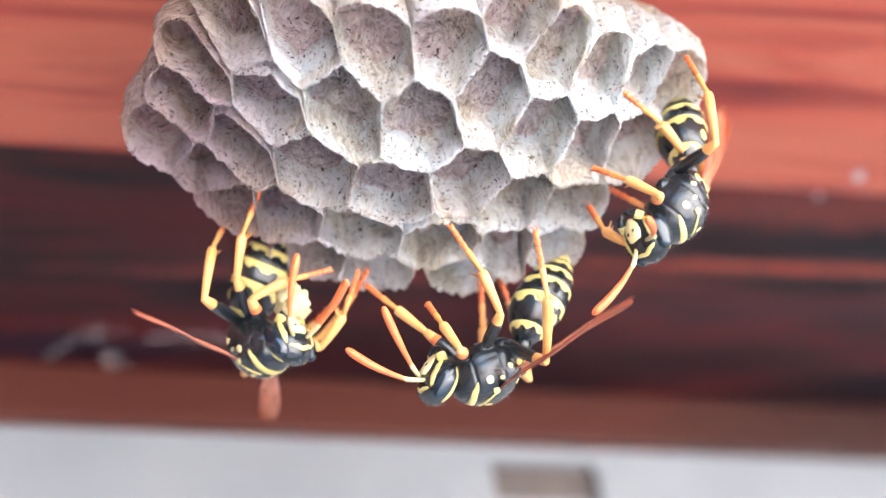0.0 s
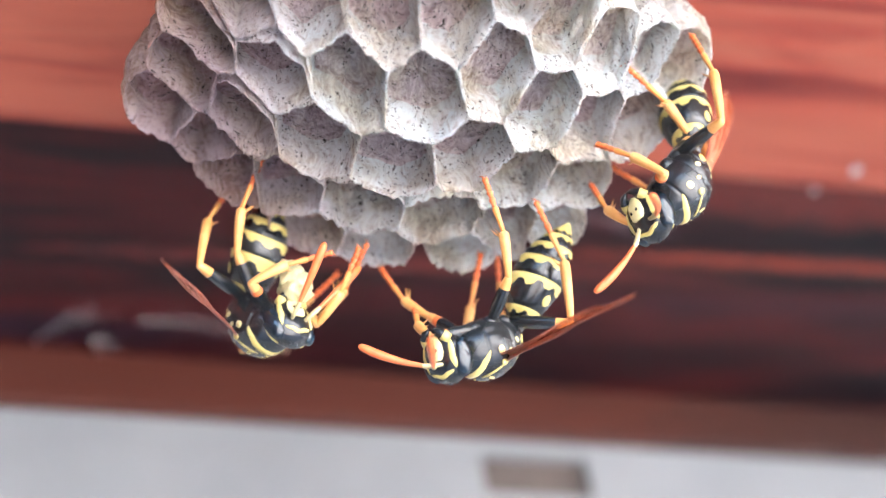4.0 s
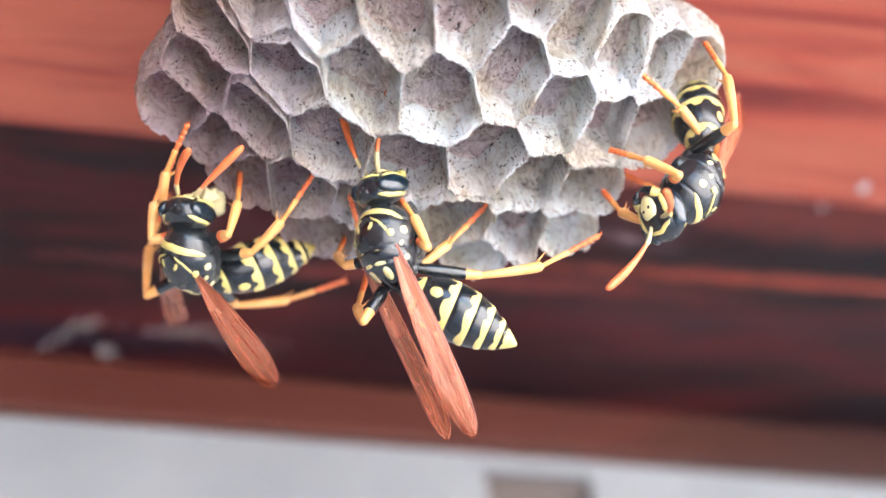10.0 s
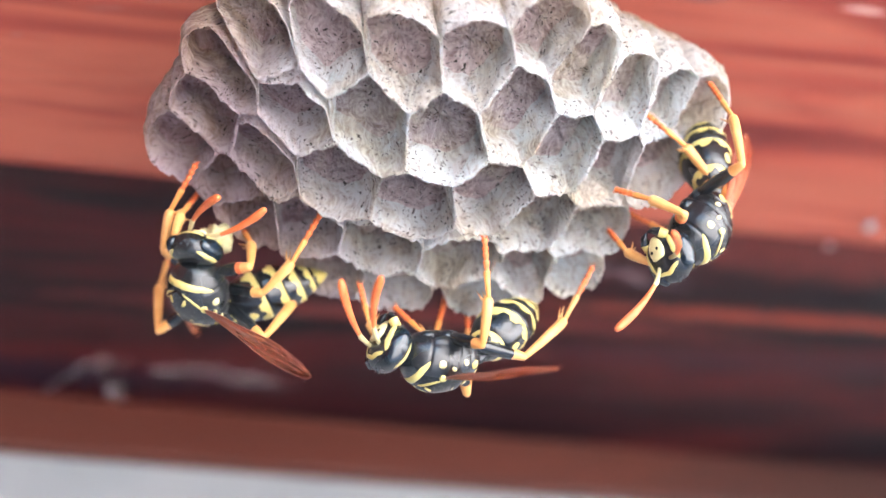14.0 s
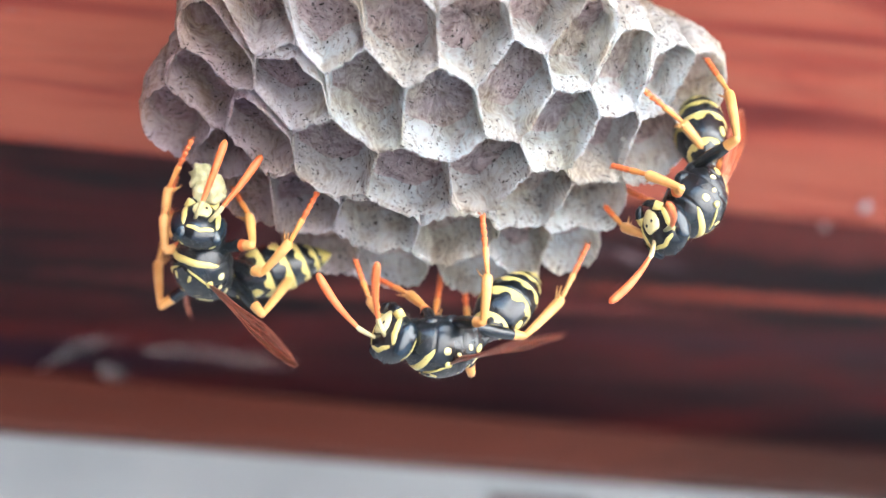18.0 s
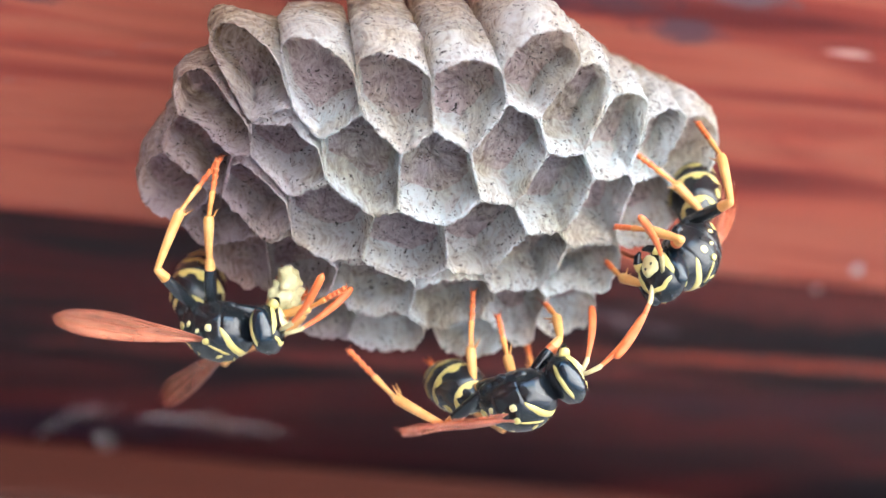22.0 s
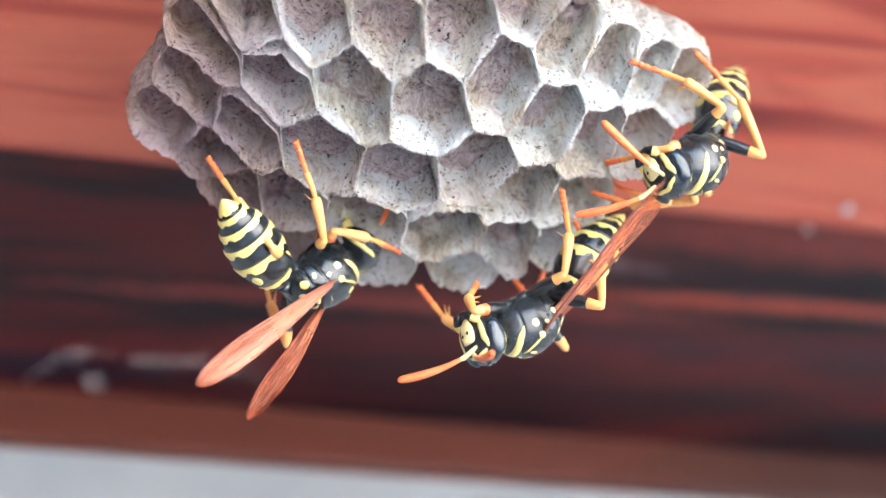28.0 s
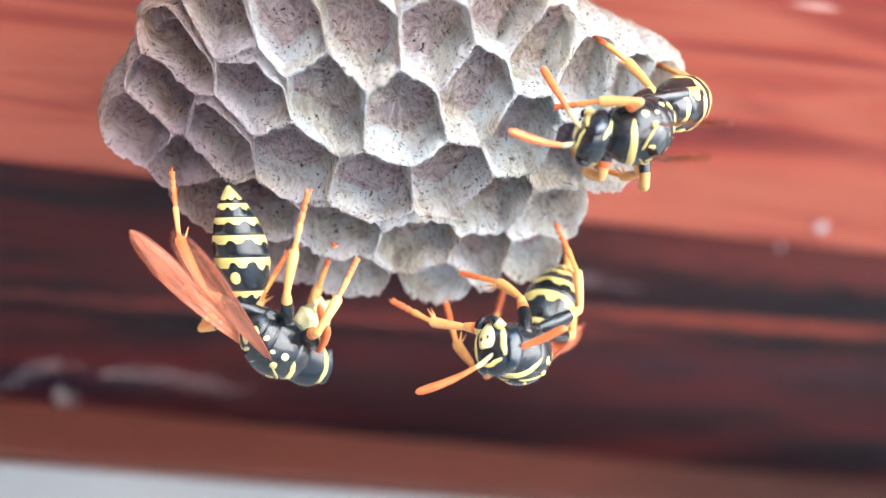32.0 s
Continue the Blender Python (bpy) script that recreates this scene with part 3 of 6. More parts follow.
def on_skin(sections, p, lift):
    zc, hw, hh = section_at(sections, p.x)
    q, n = skin_point(sections, p.x, math.degrees(math.atan2((p.z - zc) / max(hh, 0.05), p.y / max(hw, 0.05))))
    return q + n * lift


def marking(name, host, sections, path, wide, mat, label="", lift=0.035, steps=12, ragged=0.15):
    """A coloured marking that follows the skin along a path of (x, angle), with rounded ends and an uneven edge."""
    pts = []
    for i in range(steps + 1):
        j = i / steps * (len(path) - 1)
        (x0, a0), (x1, a1) = path[int(min(j, len(path) - 2))], path[int(min(j, len(path) - 2)) + 1]
        k = j - int(min(j, len(path) - 2))
        pts.append(skin_point(sections, x0 + (x1 - x0) * k, a0 + (a1 - a0) * k))
    rings = []
    for i, (p, n) in enumerate(pts):
        way = (pts[min(i + 1, steps)][0] - pts[max(i - 1, 0)][0]).normalized()
        side = n.cross(way).normalized()
        k = i / steps
        w = wide * (max(1 - abs(2 * k - 1) ** 3.0, 0) ** 0.5 + 0.04) * (1 + ragged * noise.noise(p * 2.3 + Vector((0, 0, len(name)))))
        rings.append([on_skin(sections, p + side * w * f, l) * MM for f, l in ((-1, -0.05), (-0.85, lift * 0.8), (0, lift), (0.85, lift * 0.8), (1, -0.05))])
    bm = bmesh.new()
    ring_loft(bm, rings)
    bmesh.ops.recalc_face_normals(bm, faces=bm.faces)
    return part(name, bm, mat, host, label)


def surface_patch(name, host, at, normal, size, mat, along=(1, 0, 0), label=""):
    """A rounded plate set into the skin."""
    n = Vector(normal).normalized()
    a = (Vector(along) - n * Vector(along).dot(n)).normalized()
    turn = Matrix((a, n.cross(a), n)).transposed()
    bm = bmesh.new()
    blob(bm, Vector(at) * MM, Vector(size) * MM, turn, 18, 11, 0.12, at[0] * 3.1 + at[1])
    return part(name, bm, mat, host, label)


THORAX = [(-3.2, -0.5, 0.33, 0.33), (-3.05, -0.45, 0.83, 0.79), (-2.6, -0.33, 1.41, 1.32), (-1.9, -0.14, 1.83, 1.76), (-1.0, 0.03, 2.07, 2.11), (0.0, 0.1, 2.17, 2.27),
          (0.9, 0.1, 2.11, 2.18), (1.6, 0.05, 1.89, 1.89), (2.2, 0.02, 1.5, 1.5), (2.6, 0.04, 0.95, 0.95), (2.8, 0.08, 0.5, 0.5)]
HEAD = [(0.0, 0.0, 0.4, 0.4), (0.12, 0.0, 1.15, 1.1), (0.45, 0.0, 1.66, 1.58), (0.95, -0.05, 1.86, 1.84), (1.5, -0.1, 1.76, 1.84), (1.95, -0.2, 1.42, 1.62), (2.25, -0.3, 0.96, 1.22), (2.4, -0.4, 0.5, 0.7)]


def thorax_seam(x, b):
    """How deep the seams between the plates cut, at x and b degrees from the middle of the back."""
    cut = 0.0
    for at, reach in ((1.62 - 1.45 * (b / 60) ** 1.3, (0, 68)), (-1.0 + 0.2 * (b / 50) ** 2, (0, 56)), (-1.78, (0, 62)), (-1.05 - 0.2 * (b - 90) / 60, (56, 165)), (1.15 - 0.3 * (b - 90) / 60, (64, 160)), (-2.05, (62, 150))):
        if reach[0] <= b <= reach[1]:
            cut += math.exp(-((x - at) / 0.075) ** 2)
    if x < -2.1:
        cut += 0.8 * math.exp(-(b / 7) ** 2)
    if -1.0 < x < 1.0:
        cut += 0.7 * math.exp(-((b - 118) / 4) ** 2)
    return min(cut, 1.2)


def build_wasp():
    wasp = new("paper_wasp")
    tagged(wasp, "black and yellow paper wasp with orange legs clinging to the comb", "wasp", "wasps on the comb")
    # thorax, its plates parted by seams
    rings = []
    for i in range(73):
        x = -3.2 + 6.0 * i / 72
        ring = []
        for j in range(72):
            a = 360 * j / 72
            b = abs((a - 90 + 180) % 360 - 180)
            p, n = skin_point(THORAX, x, a)
            puff = 0.07 * math.exp(-((x + 1.4) / 0.33) ** 2) * math.exp(-(b / 42) ** 4) + 0.10 * math.exp(-((x - 0.2) / 0.8) ** 2) * math.exp(-((b - 95) / 28) ** 2) + 0.09 * math.exp(-((x - 0.2) / 0.6) ** 2) * math.exp(-((b - 140) / 22) ** 2)
            ring.append((p + n * (puff - 0.10 * thorax_seam(x, b))) * MM)
        rings.append(ring)
    bm = bmesh.new()
    ring_loft(bm, rings)
    thorax = part("thorax", bm, BLACK, wasp)
    marking("collar_stripe", thorax, THORAX, [(1.15, 8), (1.6, 32), (1.86, 62), (1.98, 90), (1.86, 118), (1.6, 148), (1.15, 172)], 0.28, YELLOW, "yellow collar stripe", steps=26)
    for side in (1, -1):
        def at(*path):
            return [(x, a if side > 0 else 180 - a) for x, a in path]
        marking("shoulder_line", thorax, THORAX, at((1.42, 78), (0.95, 58), (0.35, 45), (0.15, 43)), 0.085, YELLOW)
        marking("back_dash", thorax, THORAX, at((0.98, 71), (0.7, 73), (0.42, 77)), 0.15, YELLOW)
        marking("wing_cap", thorax, THORAX, at((0.28, 36), (-0.22, 36)), 0.26, YELLOW, lift=0.14)
        marking("shield_spot", thorax, THORAX, at((-1.36, 58), (-1.36, 85)), 0.32, CREAM)
        marking("hind_shield_spot", thorax, THORAX, at((-1.95, 58), (-1.95, 86)), 0.13, CREAM)
        marking("rear_stripe", thorax, THORAX, at((-2.2, 66), (-2.55, 62), (-2.95, 58)), 0.29, CREAM)
        marking("side_spot", thorax, THORAX, at((0.55, 10), (0.0, 10)), 0.30, CREAM, lift=0.13)
        marking("side_spot", thorax, THORAX, at((-0.5, 14), (-0.85, 20)), 0.16, CREAM, lift=0.06)
        marking("flank_spot", thorax, THORAX, at((-1.45, 8), (-1.75, 4)), 0.24, CREAM)
        marking("flank_spot", thorax, THORAX, at((-2.2, 22), (-2.7, 14)), 0.34, YELLOW)
        surface_patch("hip", thorax, (1.0, 0.85 * side, -1.5), (0.1, side * 0.4, -1), (0.68, 0.46, 0.5), BLACK)
        surface_patch("hip", thorax, (-0.5, 0.95 * side, -1.6), (0, side * 0.4, -1), (0.78, 0.56, 0.6), BLACK)
        surface_patch("hip", thorax, (-1.85, 0.85 * side, -1.35), (-0.2, side * 0.4, -1), (0.78, 0.56, 0.6), BLACK)
    # abdomen, ring by ring
    bm = bmesh.new()
    tube(bm, [(0.1 * MM, 0, 0), (-0.5 * MM, 0, 0.02 * MM), (-0.9 * MM, 0, 0.05 * MM)], [0.36 * MM, 0.42 * MM, 0.66 * MM], 12)
    abdomen = part("abdomen", bm, BLACK, wasp)
    abdomen.location = WAIST
    prof = [(-0.6, 0.46), (-1.3, 1.10), (-2.1, 1.62), (-3.0, 1.98), (-4.2, 2.12), (-5.4, 2.0), (-6.5, 1.66), (-7.5, 1.14), (-8.3, 0.6), (-8.75, 0.2)]

    def girth(x):
        for (xa, ra), (xb, rb) in zip(prof, prof[1:]):
            if xb <= x <= xa:
                k = (xa - x) / (xa - xb)
                k = k * k * (3 - 2 * k) * 0.35 + k * 0.65
                return ra + (rb - ra) * k
        return prof[-1][1]

    ends = (-0.7, -1.75, -4.0, -5.5, -6.7, -7.65, -8.72)
    n = 96
    for i, (x0, x1) in enumerate(zip(ends, ends[1:])):
        bm, rings = bmesh.new(), []
        for s in (0.0, 0.25, "wave", "wave2", 0.88, 1.0, 1.04):
            ring = []
            for j in range(n):
                a = 2 * math.pi * j / n
                # the yellow hind band: a notch in the middle of the back, scallops beside it, plainer below
                b = abs(math.degrees(math.atan2(math.cos(a), math.sin(a))))
                w = 0.60 + 0.13 * math.exp(-(b / 13) ** 2) + 0.16 * math.exp(-((b - 52) / 9) ** 4) + 0.12 * math.exp(-((b - 100) / 16) ** 2) + 0.10 * math.tanh(2.5 * math.cos(radians(b * 8))) * (1 if b > 75 else 0) + 0.06 * noise.noise(Vector((math.cos(a) * 3, math.sin(a) * 3, i * 2.3)))
                w += (0.02, 0.09, 0.03, 0.0, -0.02, -0.42)[i]
                k = s if isinstance(s, float) else (w if s == "wave" else w + 0.015)
                x = x0 + (x1 - x0) * k - (0.12 if k > 1 else 0)
                lip = 0.05 * max(0, min(1, k * 3)) - (0.16 if s == 1.04 else 0)
                r = girth(max(x, -8.74)) + lip
                ring.append(Vector((x * 1.08, r * math.cos(a), r * 0.94 * math.sin(a) + 0.015 * x * x - 0.1)) * MM)
            rings.append(ring)
        ring_loft(bm, rings, [0, 0, 0, 1, 1, 1])
        ring_part = part("abdomen_ring", bm, [BLACK, YELLOW], abdomen, "black ring with a scalloped yellow hind edge" if i < 5 else "yellow pointed tip")
        if i == 1:
            for side in (1, -1):
                surface_patch("flank_spot", ring_part, (-2.75 * 1.08, 1.42 * side, 1.08), (0.25, side, 0.75), (0.50, 0.40, 0.15), YELLOW)
    # head
    rings = [[skin_point(HEAD, 2.4 * i / 30, 360 * j / 48)[0] * MM for j in range(48)] for i in range(31)]
    bm = bmesh.new()
    ring_loft(bm, rings)
    head = part("head", bm, BLACK, wasp)
    head.location = NECK
    bm = bmesh.new()
    shield = [(0.85, 0.42), (0.72, 0.56), (0.30, 0.72), (-0.20, 0.76), (-0.55, 0.62), (-0.85, 0.30), (-0.98, 0.06)]
    rim = [(y, z) for z, y in shield] + [(-y, z) for z, y in shield[::-1]]
    ring_loft(bm, [[Vector((2.38 + dx - 0.22 * (y * k) ** 2 + 0.25 * (z * k), y * k, z * k - 0.80)) * MM for y, z in rim] for k, dx in ((1.0, -0.25), (1.0, 0.0), (0.85, 0.10), (0.45, 0.16), (0.05, 0.17))])
    part("clypeus", bm, CREAM, head, "pale yellow shield-shaped face plate")
    for yy, zz in ((0.30, -0.62), (-0.27, -0.70)):
        surface_patch("face_spot", head, (2.55 + 0.25 * (zz + 0.80), yy, zz), (1, 0, -0.25), (0.14, 0.11, 0.04), BLACK, (0, 0, -1))
    marking("brow_stripe", head, HEAD, [(1.98, 42), (2.12, 66), (2.08, 90), (2.12, 114), (1.98, 138)], 0.19, YELLOW, "yellow brow stripe", steps=18)
    for x, a in ((1.32, 90), (1.05, 81), (1.05, 99)):
        p, nrm = skin_point(HEAD, x, a)
        surface_patch("ocellus", head, p, nrm, (0.13, 0.13, 0.09), EYE)
    for side in (1, -1):
        def at(*path):
            return [(x, a if side > 0 else 180 - a) for x, a in path]
        surface_patch("eye", head, (1.22, 1.42 * side, 0.12), (0.45, side, 0.12), (1.46, 0.78, 0.62), EYE, (0.1, 0, 1), "glossy blue-black kidney-shaped eye")
        marking("temple_stripe", head, HEAD, at((0.62, 58), (0.42, 25), (0.42, -15), (0.72, -48)), 0.2, YELLOW, lift=0.05)
        marking("eye_stripe", head, HEAD, at((1.9, 36), (2.08, 8), (2.02, -22), (1.85, -45)), 0.2, YELLOW, lift=0.06)
        bm = bmesh.new()
        tube(bm, [Vector(p) * MM for p in ((1.75, 0.98 * side, -1.35), (2.1, 0.80 * side, -1.75), (2.32, 0.5 * side, -2.08), (2.36, 0.1 * side, -2.25))], [0.40 * MM, 0.38 * MM, 0.26 * MM, 0.1 * MM], 10, [1, 0, 0])
        part("mandible", bm, [BLACK, YELLOW], head, "black mandible with a yellow base")
        # feeler: pale shaft, then an orange whip that thickens
        bm = bmesh.new()
        pts = [(0, 0, 0), (0.7, 0, 0.12), (1.45, 0, 0.2), (1.7, 0, 0.16), (1.85, 0, 0.13)] + [(1.85 + 4.35 * k, 0, 0.13 - 0.55 * k - 0.85 * k * k) for k in (0.1, 0.2, 0.3, 0.4, 0.5, 0.6, 0.7, 0.8, 0.9, 0.97, 1.0)]
        rad = [0.13, 0.17, 0.20, 0.15, 0.17] + [0.19, 0.21, 0.235, 0.26, 0.28, 0.30, 0.31, 0.31, 0.29, 0.22, 0.08]
        tube(bm, [Vector(p) * MM for p in pts], [r * MM for r in rad], 10, [1, 1, 1] + [0] * 12)
        fe = part("antenna", bm, [ORANGE, SHAFT], head, "orange antenna with a pale shaft")
        fe.location = Vector((2.1, 0.5 * side, 0.35)) * MM
        fe["side"] = side
    # short upright hair on thorax and head
    for host, body, span, count in ((thorax, THORAX, (-2.9, 2.4), 620), (head, HEAD, (0.3, 2.0), 240)):
        bm = bmesh.new()
        for i in range(count):
            p, d = skin_point(body, random.uniform(*span), random.uniform(0, 360))
            tip = p + (d + Vector((random.uniform(-0.4, 0.4), random.uniform(-0.4, 0.4), random.uniform(-0.4, 0.4)))) * random.uniform(0.14, 0.32)
            side = d.orthogonal().normalized() * 0.013
            turn = d.cross(side)
            a, b2, c2, top = (bm.verts.new(v * MM) for v in (p + side, p - side * 0.5 + turn * 0.8, p - side * 0.5 - turn * 0.8, tip))
            for f in ((a, b2, top), (b2, c2, top), (c2, a, top)):
                bm.faces.new(f)
        tagged(part("hair", bm, HAIR, host, "short grey-brown hair"), kind="stuff")
    # folded wings: a stiff straight fore edge, a narrow root and a broad rounded clear end
    fore = [(0, 0.16), (-1.65, 0.34), (-3.85, 0.52), (-6.6, 0.66), (-9.35, 0.76), (-11.55, 0.74), (-13.42, 0.56), (-14.52, 0.28), (-15.07, -0.05)]
    rear = [(0, -0.14), (-1.65, -0.34), (-3.85, -0.72), (-6.6, -1.02), (-9.35, -1.22), (-11.55, -1.28), (-13.42, -1.08), (-14.52, -0.74), (-15.07, -0.3)]

    def sail(k, f):
        """A place on the wing: k from root to tip, f from the fore edge to the rear edge."""
        j = k * (len(fore) - 1)
        i = min(int(j), len(fore) - 2)
        u = j - i
        (xa, ya), (xb, yb) = fore[i], fore[i + 1]
        ya2, yb2 = rear[i][1], rear[i + 1][1]
        x, y0, y1 = xa + (xb - xa) * u, ya + (yb - ya) * u, ya2 + (yb2 - ya2) * u
        return x, y0 + (y1 - y0) * f, 0.12 - 0.30 * f + 0.07 * math.sin(x * 0.8 + f * 2) + 0.10 * math.sin(f * 9.0) * math.sin(math.pi * k)

    for side in (1, -1):
        bm, rings = bmesh.new(), []
        for i in range(33):
            top = [sail(i / 32, f / 8) for f in range(9)]
            rings.append([Vector((x, y * side, z + 0.02)) * MM for x, y, z in top] + [Vector((x, y * side, z - 0.02)) * MM for x, y, z in top[::-1]])
        ring_loft(bm, rings)
        bmesh.ops.recalc_face_normals(bm, faces=bm.faces)
        wing = part("wing", bm, WING, wasp, "folded translucent amber wing with a clear end")
        wing.location = (WING_ROOT.x, WING_ROOT.y * side, WING_ROOT.z)
        wing["side"] = side
        for path, thick in (([(0, 0.02), (0.3, 0.02), (0.6, 0.02), (0.85, 0.03), (0.97, 0.2)], 0.10), ([(0, 0.2), (0.3, 0.16), (0.55, 0.13), (0.74, 0.05)], 0.07), ([(0.02, 0.5), (0.25, 0.45), (0.45, 0.42), (0.7, 0.36), (0.92, 0.3)], 0.06),
                            ([(0.05, 0.8), (0.3, 0.72), (0.55, 0.68), (0.8, 0.7)], 0.05), ([(0.55, 0.13), (0.58, 0.28), (0.56, 0.41)], 0.045), ([(0.68, 0.09), (0.72, 0.22), (0.7, 0.36)], 0.045), ([(0.45, 0.42), (0.48, 0.56), (0.46, 0.69)], 0.045),
                            ([(0.1, 0.97), (0.5, 0.98), (0.9, 0.97), (0.99, 0.7)], 0.035)):
            bm = bmesh.new()
            pts = []
            for i in range(17):
                j = i / 16 * (len(path) - 1)
                q = min(int(j), len(path) - 2)
                x, y, z = sail(path[q][0] + (path[q + 1][0] - path[q][0]) * (j - q), path[q][1] + (path[q + 1][1] - path[q][1]) * (j - q))
                pts.append(Vector((x, y * side, z)) * MM)
            tube(bm, pts, [thick * MM * (1 - 0.035 * i) for i in range(17)], 6)
            part("vein", bm, VEIN, wing)
    # legs: thigh, shin, foot, each from its own joint along x
    for kind in ("front", "middle", "hind"):
        l1, l2, l3 = BONES[kind]
        for side in (1, -1):
            bm = bmesh.new()
            tube(bm, [Vector((x * l1, 0, z)) * MM for x, z in ((-0.05, 0), (0.08, 0), (0.3, 0.03), (0.5, 0.04), (0.64, 0.03), (0.78, 0.02), (0.92, 0), (1.0, 0), (1.04, 0))],
                 [r * MM for r in (0.24, 0.36, 0.48, 0.50, 0.47, 0.41, 0.35, 0.30, 0.16)], 12, [0, 0, 0, 0, 1, 2, 2, 2])
            part(kind + "_thigh", bm, [BLACK, ORANGE if kind == "front" else BLACK, AMBER], wasp, "black thigh with an amber knee")["side"] = side
            bm = bmesh.new()
            tube(bm, [Vector((x * l2, 0, z)) * MM for x, z in ((-0.04, 0), (0.03, 0.02), (0.12, 0.03), (0.4, 0.05), (0.75, 0.03), (0.93, 0), (1.0, 0), (1.03, 0))],
                 [r * MM for r in (0.14, 0.24, 0.27, 0.33, 0.39, 0.40, 0.33, 0.16)], 11)
            for yy in (0.3, -0.12):
                tube(bm, [Vector(p) * MM for p in ((l2 * 0.93, yy * 0.4, -0.24), (l2 * 0.98, yy * 0.8, -0.5), (l2 * 1.10, yy * 1.2, -0.95))], [0.11 * MM, 0.08 * MM, 0.02 * MM], 5)
            part(kind + "_shin", bm, AMBER, wasp, "amber shin with a pair of spurs")["side"] = side
            bm = bmesh.new()
            cuts = (0.0, 0.46, 0.63, 0.76, 0.87)
            ends2 = (0.46, 0.63, 0.76, 0.87, 1.0)
            for c0, c1 in zip(cuts, ends2):
                tube(bm, [Vector((x * l3, 0, 0)) * MM for x in (c0 - 0.02, c0 + 0.02, (c0 + c1) / 2, c1 - 0.03, c1, c1 + 0.015)], [r * MM for r in (0.12, 0.17, 0.19, 0.25, 0.24, 0.1)], 8, [0 if c1 < 0.5 else 1] * 5)
            for yy in (0.2, -0.2):
                tube(bm, [Vector(p) * MM for p in ((l3 * 0.98, 0, 0), (l3 * 1.04, yy, 0.02), (l3 * 1.07, yy * 1.4, -0.2))], [0.09 * MM, 0.06 * MM, 0.02 * MM], 5, [1, 1])
            part(kind + "_foot", bm, [AMBER if kind == "hind" else RUSSET, ORANGE], wasp, "jointed orange foot with claws")["side"] = side
    return wasp


first = build_wasp()


